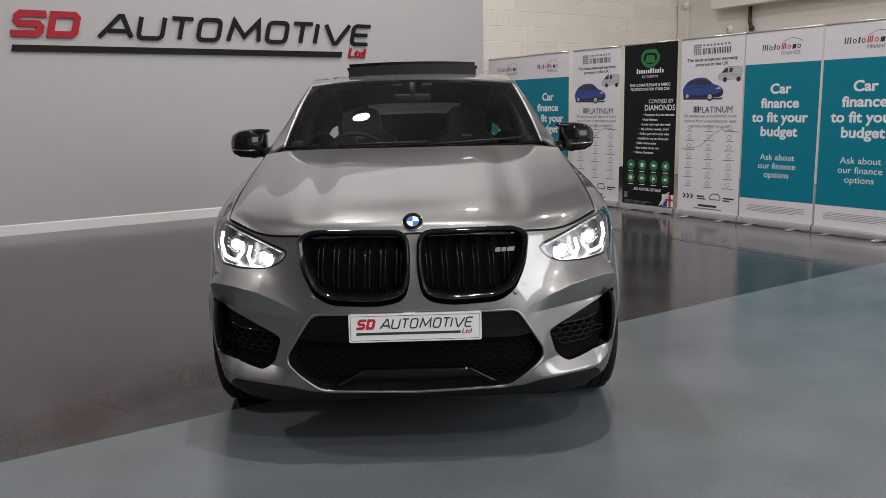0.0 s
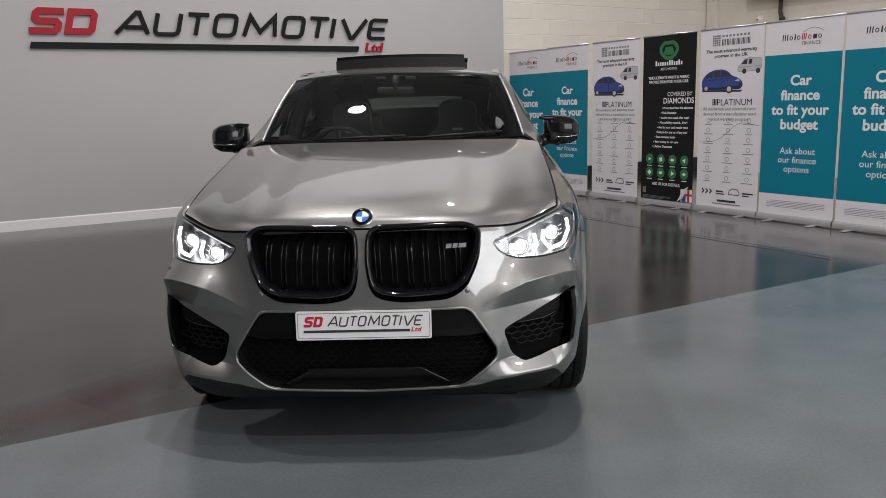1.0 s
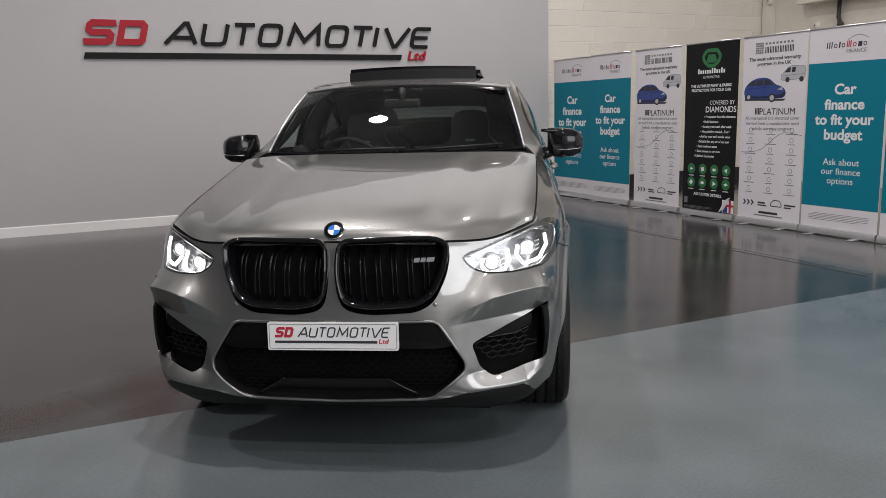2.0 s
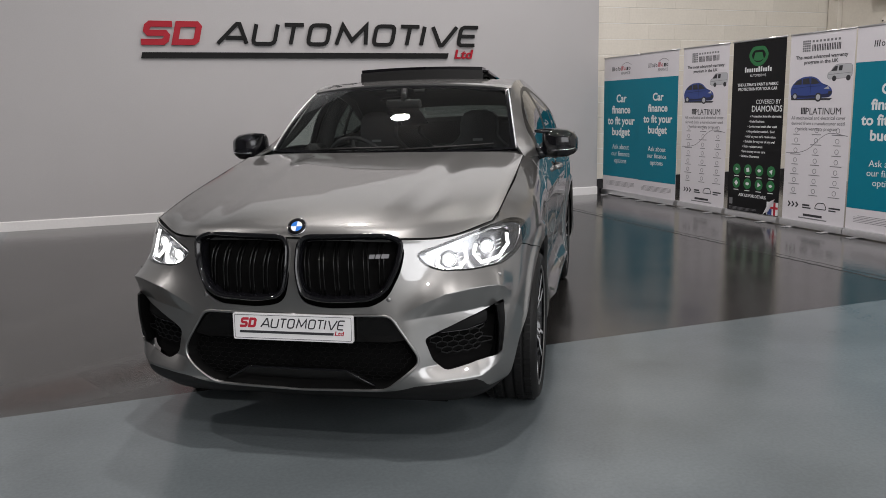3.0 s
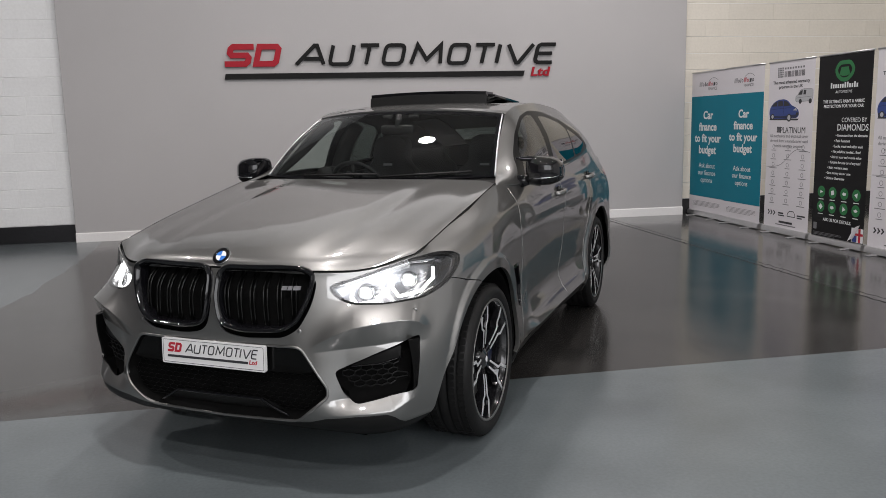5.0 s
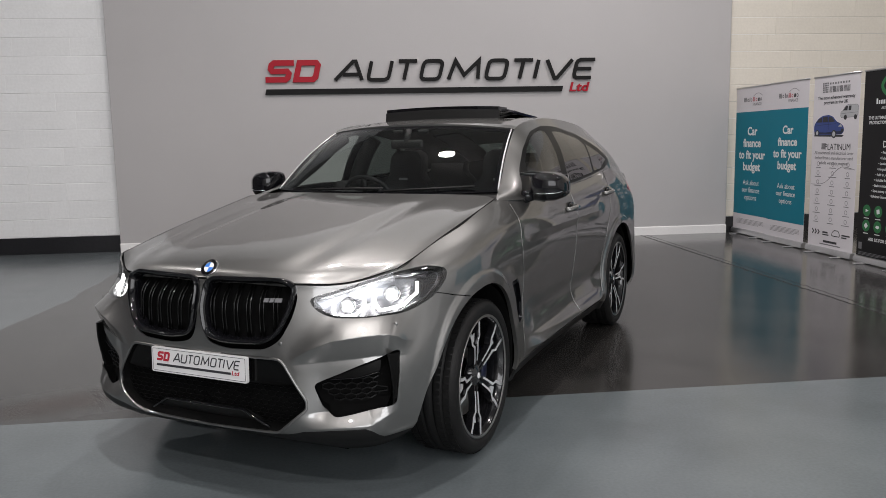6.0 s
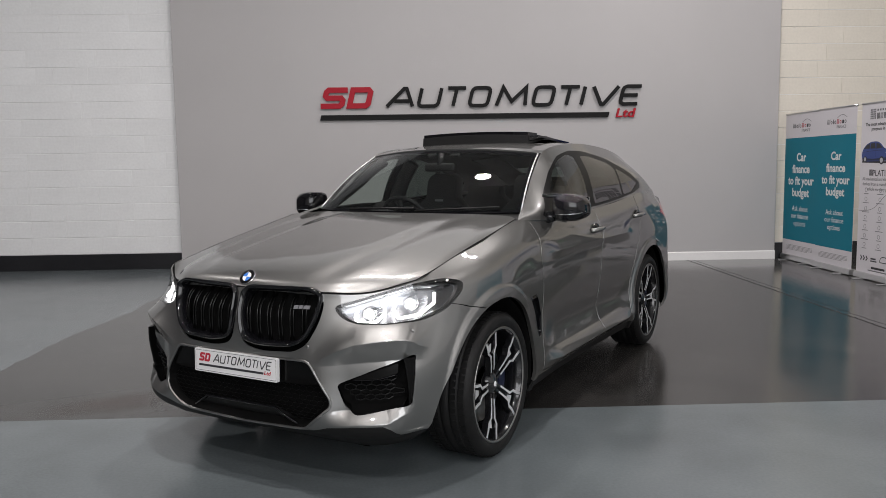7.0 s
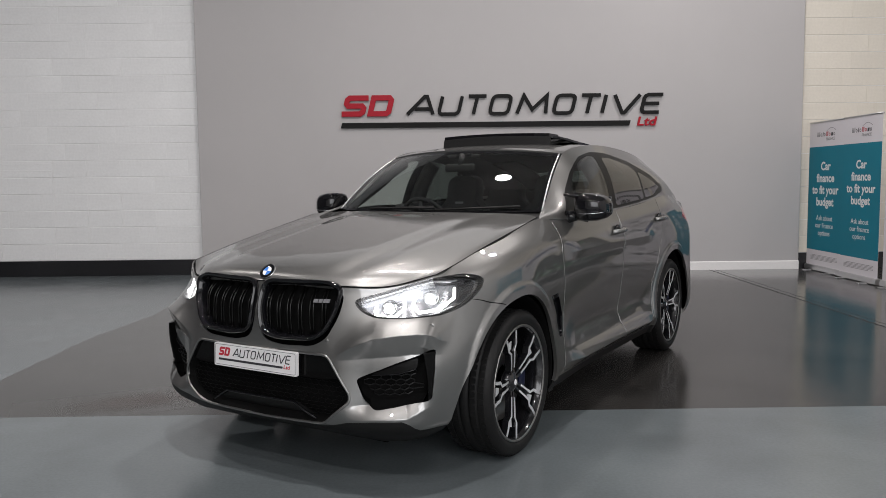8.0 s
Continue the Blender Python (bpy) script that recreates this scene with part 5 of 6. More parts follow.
# ---- badge, plate, mirrors, handles ----
bm_m = Matrix.Translation((0, -0.813, 0.984)) @ Matrix.Rotation(radians(49), 4, "X")
badge = part("bonnet_badge", lathe(bmesh.new(), [(0.0005, 0.004), (0.036, 0.004), (0.0405, 0.006), (0.0425, 0.003), (0.0425, -0.006)], bm_m, 40), M_CHROME, CAR, "round badge of plain coloured quarters", smooth=40)
part("badge_ring", lathe(bmesh.new(), [(0.0245, 0.0060), (0.0385, 0.0066), (0.039, 0.004)], bm_m, 40), M_GLOSS, badge, smooth=40)
for k in range(4):
    a0 = k * math.pi / 2
    pts = [(0, 0)] + [(0.024 * math.cos(a0 + t * math.pi / 16), 0.024 * math.sin(a0 + t * math.pi / 16)) for t in range(9)]
    part("badge_quarter", slab(bmesh.new(), pts, bm_m @ Matrix.Translation((0, 0, 0.004)), 0.002), M_BADGEBLUE if k % 2 else M_BADGEWHITE, badge)


def glyph(ch):
    """Stroke paths of a capital in a unit cell."""
    return {
        "A": ([[(0, 0), (0.52, 1), (0.62, 1), (1.0, 0)], [(0.24, 0.30), (0.86, 0.30)]], []),
        "U": ([[(0, 1), (0, 0.2), (0.04, 0.07), (0.16, 0), (0.84, 0), (0.96, 0.07), (1, 0.2), (1, 1)]], []),
        "T": ([[(0, 1), (1, 1)], [(0.5, 0.93), (0.5, 0)]], []),
        "O": ([], [[(0, 0), (1, 0), (1, 1), (0, 1)]]),
        "M": ([[(0, 0), (0.10, 1), (0.5, 0.22), (0.90, 1), (1, 0)]], []),
        "I": ([[(0.5, 0), (0.5, 1)]], []),
        "V": ([[(0, 1), (0.45, 0), (0.55, 0), (1, 1)]], []),
        "E": ([[(1, 1), (0.18, 1), (0.05, 0.93), (0, 0.8), (0, 0.2), (0.05, 0.07), (0.18, 0), (1, 0)], [(0.06, 0.5), (0.9, 0.5)]], []),
    }[ch]


CELLS = [("A", 0.0, 0.098), ("U", 0.119, 0.0754), ("T", 0.219, 0.068), ("O", 0.314, 0.070), ("M", 0.420, 0.110), ("O", 0.559, 0.071), ("T", 0.654, 0.071), ("I", 0.745, 0.004), ("V", 0.780, 0.097), ("E", 0.897, 0.068)]


def wordmark(parent, m, width, height, line, depth, dark, red, slope=0.2, letter="letter"):
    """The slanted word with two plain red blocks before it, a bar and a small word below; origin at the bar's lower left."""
    base = height * 0.845
    cap = height * 1.56

    def place(x, y):
        return (x + slope * (y - base), y)

    w, t = width * 0.0715, cap * 0.25
    x0, r = width * 0.001, cap * 0.10
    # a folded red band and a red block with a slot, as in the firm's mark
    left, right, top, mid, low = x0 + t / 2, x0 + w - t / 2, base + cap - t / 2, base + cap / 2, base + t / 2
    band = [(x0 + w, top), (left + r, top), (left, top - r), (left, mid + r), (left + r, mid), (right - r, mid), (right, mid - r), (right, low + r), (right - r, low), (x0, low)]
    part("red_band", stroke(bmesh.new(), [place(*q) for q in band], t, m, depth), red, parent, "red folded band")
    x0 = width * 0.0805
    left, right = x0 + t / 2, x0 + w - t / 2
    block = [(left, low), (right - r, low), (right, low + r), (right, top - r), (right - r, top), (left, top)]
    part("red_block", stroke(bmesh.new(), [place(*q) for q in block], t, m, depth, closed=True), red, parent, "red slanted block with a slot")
    x0, span = width * 0.198, width * 0.802
    for ch, at, w in CELLS:
        bm = bmesh.new()
        opened, closed = glyph(ch)
        n = 0
        for paths, shut in ((opened, False), (closed, True)):
            for path in paths:
                pts = [place(x0 + span * (at + w * px) + line / 2, base + line / 2 + (cap - line) * py) for px, py in path]
                stroke(bm, rounded(pts, cap * 0.22, 4) if shut else pts, line, m, depth * (1 - 0.06 * n), closed=shut)
                n += 1
        part(letter, bm, dark, parent)
    part("bar", slab(bmesh.new(), [(0, 0), (width * 0.888, 0), (width * 0.892, height * 0.38), (width * 0.004, height * 0.38)], m, depth), dark, parent)
    words("small_word", "Ltd", height * 0.92, m @ Matrix.Translation((width * 0.94, height * 0.74, 0)), red, parent, depth * 0.8, shear=0.2, wide=1.2, bold=height * 0.02)


pm = Matrix.Translation((0, -0.918, 0.583)) @ Matrix.Rotation(radians(88), 4, "X")
outline = rounded([(-0.26, -0.0555), (0.26, -0.0555), (0.26, 0.0555), (-0.26, 0.0555)], 0.008, 4)
num = part("front_plate", slab(bmesh.new(), outline, pm @ Matrix.Translation((0, 0, -0.012)), 0.016), M_PLATE, CAR, "white dealer plate with a slanted word")
part("plate_border", stroke(bmesh.new(), rounded([(-0.253, -0.0485), (0.253, -0.0485), (0.253, 0.0485), (-0.253, 0.0485)], 0.006, 3), 0.0016, pm @ Matrix.Translation((0, 0, 0.004)), 0.0006, closed=True), M_INKDARK, num)
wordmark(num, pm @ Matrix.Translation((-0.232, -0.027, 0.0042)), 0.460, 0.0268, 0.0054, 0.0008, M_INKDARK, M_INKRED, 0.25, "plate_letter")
part("plate_plinth", cube(-0.25, 0.25, -0.905, -0.87, 0.535, 0.63, 0.005), M_GLOSS, CAR)

for sx in (-1, 1):
    bm = bmesh.new()
    rings = []
    DROP = 0.034
    for x, y0, y1, z0, z1 in ((0.884, 0.875, 0.965, 1.215, 1.335), (0.896, 0.84, 0.985, 1.198, 1.352), (0.915, 0.808, 0.995, 1.192, 1.358), (0.97, 0.79, 1.005, 1.190, 1.360), (1.03, 0.80, 1.005, 1.194, 1.352), (1.07, 0.835, 1.0, 1.210, 1.332), (1.088, 0.875, 0.985, 1.228, 1.305), (1.092, 0.92, 0.96, 1.25, 1.28)):
        ring_pts = []
        for k in range(28):
            a = 2 * math.pi * k / 28
            c, s = math.cos(a), math.sin(a)
            ring_pts.append(Vector((sx * x, (y0 + y1) / 2 + (y1 - y0) / 2 * math.copysign(abs(c) ** 0.62, c), (z0 + z1) / 2 - DROP + (z1 - z0) / 2 * math.copysign(abs(s) ** 0.62, s))))
        rings.append(ring_pts)
    loft_rings(bm, rings, fill=True)
    bm.faces.new([v for v in bm.verts][:28])
    bmesh.ops.recalc_face_normals(bm, faces=bm.faces)
    mir = part("door_mirror", bm, M_GLOSS, CAR, "gloss black door mirror", smooth=50)
    part("mirror_winglet", tube(bmesh.new(), [(sx * 0.95, 0.85, 1.306), (sx * 0.91, 0.835, 1.312), (sx * 0.875, 0.815, 1.313), (sx * 0.845, 0.803, 1.315)], lambda f: 0.020 - 0.012 * f, 10), M_GLOSS, mir, smooth=60)
    part("mirror_arm", tube(bmesh.new(), [(sx * 0.97, 0.90, 1.174), (sx * 0.91, 0.88, 1.190), (sx * 0.875, 0.855, 1.185), (sx * 0.848, 0.84, 1.178)], lambda f: 0.026 + 0.014 * f, 12), M_GLOSS, mir, smooth=60)
    part("mirror_seam", tube(bmesh.new(), [(sx * 0.93, 0.802, 1.204), (sx * 1.0, 0.785, 1.204), (sx * 1.06, 0.818, 1.208), (sx * 1.088, 0.885, 1.218)], 0.003, 6), M_CHROME, mir, smooth=60)
    part("mirror_glass", cube(sx * 1.0 - 0.07, sx * 1.0 + 0.07, 1.002, 1.008, 1.22, 1.301, 0.002), M_CHROME, mir, "mirror glass")
    for yc, z in ((1.57, 1.055), (2.55, 1.095)):
        s, t = skin.unflat(*skin.find([(yc, z)], [1, 2], 8, 13).T)
        p3, n3 = skin.at(s, t)
        c = Vector((sx * p3[0][0], p3[0][1], p3[0][2]))
        hm = Matrix.Translation(c) @ Matrix.Rotation(sx * math.pi / 2, 4, "Y")
        bm = lathe(bmesh.new(), [(0.0005, 0.001), (0.030, 0.002), (0.036, 0.004), (0.038, -0.003)], hm @ Matrix.Diagonal((1.15, 1.7, 1, 1)), 28)
        h = part("door_handle", bm, M_GLOSS, CAR, "door handle with a dark recess", smooth=50)
        part("handle_bar", tube(bmesh.new(), [c + Vector((sx * d, y, dz)) for d, y, dz in ((0.004, -0.11, -0.002), (0.026, -0.085, 0), (0.034, 0, 0.002), (0.026, 0.085, 0.004), (0.004, 0.11, 0.004))], 0.016, 10), M_PAINT, h, "painted pull handle", smooth=60)
for x, z in ((0.40, 0.70), (-0.40, 0.70), (0.80, 0.755), (-0.80, 0.755)):
    c = spot([(x, z)], 0.0005, x < 0)[0]
    sm = look(c, c + Vector((0.5 * x, -1, 0))) @ Matrix.Rotation(math.pi, 4, "X")
    part("parking_sensor", lathe(bmesh.new(), [(0.0005, 0.002), (0.008, 0.002), (0.0095, 0.0)], sm, 16), M_PAINT, CAR, smooth=50)

# ---- cabin ----
roof_piece("headlining", -0.96, 0.96, 0.01, 0.855, M_MATT, "dark headlining", push=-0.035, edge=0.0)
roof_piece("tailgate_trim", -0.97, 0.97, 0.955, 1.0, M_MATT, "dark trim inside the tailgate", push=-0.035, edge=0.0)
p3, n3, t3 = grid_sheet(lambda u, v: np.stack([(2 * u - 1) * 0.72, 3.61 + 0.15 * v - 0.06 * (2 * u - 1) ** 2, 1.35 - 0.22 * v - 0.04 * (2 * u - 1) ** 2], -1), 20, 4)
shell("tailgate_trim", [(p3, n3, t3, False)], M_MATT, CAR, "dark trim inside the tailgate", edge=0.0)
for u0, u1 in ((-0.97, -0.62), (0.62, 0.97)):
    roof_piece("rear_pillar_trim", u0, u1, 0.66, 0.99, M_MATT, "dark trim beside the rear window", push=-0.04, edge=0.01, n=(10, 20))
for flip in (False, True):
    # inner trims of the front and middle pillars
    for pts, r0, r1 in (([(0.80, 1.20), (0.98, 1.335), (1.20, 1.475), (1.36, 1.56)], 0.030, 0.040), ([(1.70, 0.60), (1.69, 1.18), (1.72, 1.40), (1.74, 1.58)], 0.075, 0.055)):
        run = house.find(resample(pts, 0.05, closed=False), [1, 2], 0, house.ns)
        p3, n3 = house.at(*house.unflat(run[:, 0], run[:, 1]))
        q = [Vector((-a[0] if flip else a[0], a[1], a[2])) for a in p3 - n3 * (r0 + 0.012)]
        part("pillar_trim", tube(bmesh.new(), q, lambda f: r0 + (r1 - r0) * f, 10), M_MATT, CAR, "dark inner pillar trim", smooth=60)
    a, b, c = glass_cuts["rest"]
    shell("pillar_lining", [(a, b, c, flip)], M_MATT, CAR, "dark lining inside the roof pillars", edge=0.0, push=-0.016)
    part("door_card", cube(*sorted((-0.80 if flip else 0.80, -0.76 if flip else 0.76)), 0.80, 2.5, 0.45, 1.175, 0.015), M_LEATHER, CAR, "dark inner door trim", smooth=50)
part("cabin_floor", cube(-0.80, 0.80, 0.55, 3.4, 0.30, 0.34), M_VOID, CAR)
bm = bmesh.new()
rings = []
for x in (-0.76, -0.6, -0.37, -0.15, 0.1, 0.4, 0.6, 0.76):
    hood = 0.045 * math.exp(-((x + 0.37) / 0.16) ** 2)
    rings.append([Vector((x, y, z)) for y, z in ((0.60, 1.10), (0.62, 1.178), (0.80, 1.185), (0.95, 1.165 + hood), (1.04, 1.135 + hood), (1.07, 1.06), (1.02, 0.85), (0.70, 0.80))])
loft_rings(bm, rings)
part("dashboard", bm, M_LEATHER, CAR, "black dashboard", smooth=40)
bm = bmesh.new()
wm = Matrix.Translation((-0.37, 1.21, 1.115)) @ Matrix.Rotation(radians(-62), 4, "X")
ringpts = [wm @ Vector((0.185 * math.cos(a), 0.185 * math.sin(a), 0)) for a in [2 * math.pi * k / 40 for k in range(41)]]
steer = part("steering_wheel", tube(bm, ringpts, 0.015, 10, caps=False), M_LEATHER, CAR, "black leather steering wheel", smooth=60)
bm = bmesh.new()
for a in (0, 180, 270):
    tube(bm, [wm @ Vector((0.02 * math.cos(radians(a)), 0.02 * math.sin(radians(a)), -0.01)), wm @ Vector((0.175 * math.cos(radians(a)), 0.175 * math.sin(radians(a)), 0))], 0.016, 8)
part("wheel_spokes", bm, M_MATT, steer, smooth=60)
part("wheel_boss", lathe(bmesh.new(), [(0.0005, 0.02), (0.05, 0.018), (0.065, 0.0), (0.05, -0.05)], wm, 24), M_LEATHER, steer, smooth=50)


def seat(x, y, w, top, name="seat"):
    bm = bmesh.new()
    prof = [(0.0, 0.55, 0.5), (0.04, 0.75, 0.52), (0.08, 1.0, 0.52), (0.11, 1.12, 0.49), (0.128, 1.19, 0.43), (0.14, 1.235, 0.32), (0.148, 1.27, 0.27), (0.16, 1.32, 0.28), (0.172, top - 0.05, 0.265), (0.178, top - 0.02, 0.22), (0.18, top, 0.12)]
    rings = []
    for dy, z, ww in prof:
        hw = w * ww
        rings.append([Vector((x + a * hw, y + dy + b, z)) for a, b in ((-1, 0.0), (-0.92, -0.05), (-0.6, -0.035), (0, -0.02), (0.6, -0.035), (0.92, -0.05), (1, 0.0), (0.85, 0.09), (0, 0.11), (-0.85, 0.09))])
    loft_rings(bm, rings, fill=True)
    ob = part(name, bm, M_LEATHER, CAR, "black leather sports seat", smooth=60)
    part("cushion", cube(x - w * 0.5, x + w * 0.5, y - 0.48, y + 0.05, 0.50, 0.66, 0.05, 3), M_LEATHER, ob, smooth=60)
    return ob


for x in (-0.37, 0.37):
    ob = seat(x, 1.62, 0.50, 1.44)
    part("seat_badge", slab(bmesh.new(), [(-0.035, -0.008), (0.035, -0.008), (0.035, 0.008), (-0.035, 0.008)], Matrix.Translation((x, 1.692, 1.235)) @ Matrix.Rotation(radians(84), 4, "X"), 0.002), M_INKGREY, ob)
seat(-0.40, 2.42, 0.58, 1.28, "rear_seat")
seat(0.40, 2.42, 0.58, 1.28, "rear_seat")
part("parcel_shelf", cube(-0.72, 0.72, 2.62, 3.3, 1.10, 1.13, 0.01), M_MATT, CAR)
part("boot_wall", cube(-0.72, 0.72, 3.3, 3.34, 0.5, 1.14, 0.01), M_VOID, CAR)
rv = part("rear_view_mirror", cube(-0.115, 0.115, 1.04, 1.07, 1.460, 1.518, 0.018, 3), M_MATT, CAR, "black rear-view mirror", smooth=50)
part("mirror_stem", tube(bmesh.new(), [(0, 1.055, 1.50), (0, 1.09, 1.58)], 0.02, 10), M_MATT, rv, smooth=50)
for x in (-0.09, 0.09):
    part("sensor_pod", cube(x - 0.035, x + 0.035, 1.10, 1.13, 1.555, 1.58, 0.01, 2), M_MATT, rv, smooth=50)
part("centre_console", cube(-0.13, 0.13, 1.0, 1.9, 0.5, 0.88, 0.04, 3), M_MATT, CAR, smooth=50)
for x0, x1 in ((-0.42, 0.08), (0.10, 0.62)):
    part("wiper", tube(bmesh.new(), [tuple(windscreen(np.array(x0 / 0.74), np.array(0.015)) + (0, -0.012, 0.012)), tuple(windscreen(np.array((x0 + x1) / 1.48), np.array(0.035)) + (0, -0.012, 0.014)), tuple(windscreen(np.array(x1 / 0.74), np.array(0.05)) + (0, -0.012, 0.012))], 0.007, 6), M_MATT, CAR, smooth=60)

# ---- wall sign ----
sign = tagged(empty("wall_sign", pose(1.03, PANEL, 2.195)), "raised wall sign with dark slanted letters and red blocks", "sign")
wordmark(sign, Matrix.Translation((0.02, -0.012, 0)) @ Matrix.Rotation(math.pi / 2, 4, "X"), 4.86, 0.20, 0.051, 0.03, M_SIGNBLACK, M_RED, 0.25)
part("standoff_rail", cube(0.3, 4.1, -0.014, -0.0005, 0.02, 0.06), M_SIGNBLACK, sign)


# ---- roll-up banners ----
def banner(y_left, y_right, kind, x=8.12, height=2.20):
    w = y_left - y_right
    label = {"finance": "teal and white roll-up finance banner in an aluminium base", "cover": "white roll-up warranty banner in an aluminium base", "black": "black roll-up paint protection banner in an aluminium base"}[kind]
    ob = tagged(empty("rollup_banner", Matrix.Translation((x, y_left, 0)) @ Matrix(((0, 0, -1, 0), (-1, 0, 0, 0), (0, 1, 0, 0), (0, 0, 0, 1)))), label, "banner", "roll-up banners")
    M = Matrix.Translation
    fabric = {"black": M_PRINTBLACK}.get(kind, M_PRINTWHITE)
    # local axes: x across, y up, z towards the viewer
    part("banner_sheet", cube(0.006, w - 0.006, 0.07, height - 0.01, -0.002, 0.0, 0.0), fabric, ob)
    prof = [(-0.075, 0.012), (-0.075, 0.05), (-0.06, 0.078), (-0.02, 0.088), (0.02, 0.078), (0.034, 0.05), (0.034, 0.012)]
    base = bmesh.new()
    loft_rings(base, [[Vector((xx, py, pz)) for pz, py in prof] for xx in (0.0, w)])
    base.faces.new(base.verts[:7])
    base.faces.new(base.verts[7:14])
    bmesh.ops.recalc_face_normals(base, faces=base.faces)
    part("base", base, M_STEEL, ob, "aluminium cassette base", smooth=45)
    for fx in (0.2 * w, 0.78 * w):
        part("foot", cube(fx - 0.03, fx + 0.03, 0.0, 0.012, -0.17, 0.15, 0.005), M_STEEL, ob)
    part("top_rail", tube(bmesh.new(), [(0.0, height, -0.003), (w, height, -0.003)], 0.012, 8), M_STEEL, ob, smooth=60)
    part("pole", tube(bmesh.new(), [(w / 2, 0.05, -0.03), (w / 2, height, -0.012)], 0.009, 8), M_STEEL, ob, smooth=60)
    s = w / 0.93

    def bar(x0, x1, y0, y1, mat, name="print_bar", z=0.0004, lean=0.0):
        return part(name, slab(bmesh.new(), [(x0, y0), (x1, y0), (x1 + lean, y1), (x0 + lean, y1)], M((0, 0, z)), 0.0006), mat, ob)

    def text(body, size, cx, y, mat, bold=0.0, align="CENTER", line=1.0, wide=1.0, z=0.0012):
        return words("print_text", body, size, M((cx, y, z)), mat, ob, 0.0006, align, 0.0, wide, bold, line, size > 0.06)

    c = w / 2
    if kind == "finance":
        bar(0.007, w - 0.007, 0.311, 1.84, M_TEAL, "teal_field")
        # the lender's mark as plain shapes
        at = c - 0.25 * s
        for k, (bw, bh) in enumerate([(0.070, 0.066), (0.046, 0.048), (0.016, 0.062), (0.046, 0.048), (0.056, 0.066), (0.046, 0.048), (0.044, 0.048), (0.046, 0.048)]):
            mat = M_INKRED if k in (4, 5) else M_INKDARK
            if k in (1, 3, 5, 7):
                ringlet = [(at + (bw / 2 + bw * 0.36 * math.cos(a)) * s, 1.985 + bh / 2 + bh * 0.38 * math.sin(a)) for a in [2 * math.pi * j / 12 for j in range(12)]]
                part("print_ring", stroke(bmesh.new(), ringlet, 0.009, M((0, 0, 0.0004)), 0.0006, closed=True), mat, ob)
            elif bw < 0.05:
                bar(at, at + bw * s, 1.985, 1.985 + bh, mat, lean=0.006)
            else:
                for x0 in (0.0, bw / 2 - 0.008, bw - 0.016):
                    bar(at + x0 * s, at + (x0 + 0.012) * s, 1.985, 1.985 + bh, mat, lean=0.006)
            at += (bw + 0.014) * s
        arc = [(c + (0.00 + 0.026 * k) * s, 2.062 + 0.040 * math.sin(math.pi * k / 9)) for k in range(10)]
        part("print_swoosh", stroke(bmesh.new(), arc, 0.006, M((0, 0, 0.0004)), 0.0006), M_INKGREY, ob)
        text("FINANCE", 0.055 * s, c + 0.10 * s, 1.972, M_INKGREY)
        text("Car\nfinance\nto fit your\nbudget", 0.150 * s, c, 1.632, M_INKWHITE, 0.0046 * s, line=1.035, wide=1.10)
        text("Ask about\nour finance\noptions", 0.098 * s, c, 0.845, M_INKWHITE, line=1.0, wide=1.06)
        for k in range(5):
            bar(c - (0.36 - 0.05 * (k == 0)) * s, c + (0.36 - 0.12 * (k == 4)) * s, 0.232 - 0.017 * k, 0.2365 - 0.017 * k, M_INKGREY)
    elif kind == "cover":
        for k in range(4):
            for j in range(5):
                bar(c - (0.275 - 0.030 * k) * s, c - (0.251 - 0.030 * k) * s, 2.000 + 0.026 * j, 2.020 + 0.026 * j, M_INKGREY)
        # two lines of plain blocks in place of the firm's name
        for k in range(8):
            bar(c + (-0.135 + 0.052 * k) * s, c + (-0.105 + 0.052 * k) * s, 2.096, 2.120, M_INKGREY)
        for k in range(6):
            x0 = c + (-0.135 + 0.070 * k) * s
            for d in (0.0, 0.020, 0.040):
                bar(x0 + d * s, x0 + (d + 0.012) * s, 2.000, 2.072, M_INKDARK)
        text("The most advanced warranty\nprogram in the UK", 0.055 * s, c, 1.965, M_INKDARK, 0.0010, line=1.05, wide=1.14)
        # a small blue hatchback and a pale van as flat pictures
        def at(pts, x0, y0, ww, hh):
            return [(c + (x0 + px * ww) * s, y0 + py * hh) for px, py in pts]

        VX, VY, VW, VH = 0.10, 1.665, 0.34, 0.175
        van = rounded(at([(0.02, 0.20), (0.03, 0.48), (0.14, 0.60), (0.30, 0.93), (0.46, 1.0), (0.94, 0.97), (1.0, 0.88), (1.0, 0.30), (0.92, 0.16), (0.10, 0.10)], VX, VY, VW, VH), 0.015, 3)
        part("print_van", slab(bmesh.new(), van, M((0, 0, 0.0003)), 0.0004), M_INKPALE, ob)
        part("print_van_line", stroke(bmesh.new(), van, 0.004, M((0, 0, 0.0008)), 0.0004, closed=True), M_INKGREY, ob)
        for glaze in ([(0.16, 0.60), (0.31, 0.88), (0.42, 0.91), (0.40, 0.60)], [(0.46, 0.60), (0.48, 0.91), (0.62, 0.90), (0.60, 0.60)]):
            part("print_van_glass", slab(bmesh.new(), at(glaze, VX, VY, VW, VH), M((0, 0, 0.0010)), 0.0004), M_INKDARK, ob)
        part("print_van_line", stroke(bmesh.new(), at([(0.05, 0.38), (0.40, 0.42), (0.98, 0.46)], VX, VY, VW, VH), 0.004, M((0, 0, 0.0010)), 0.0004), M_INKGREY, ob)
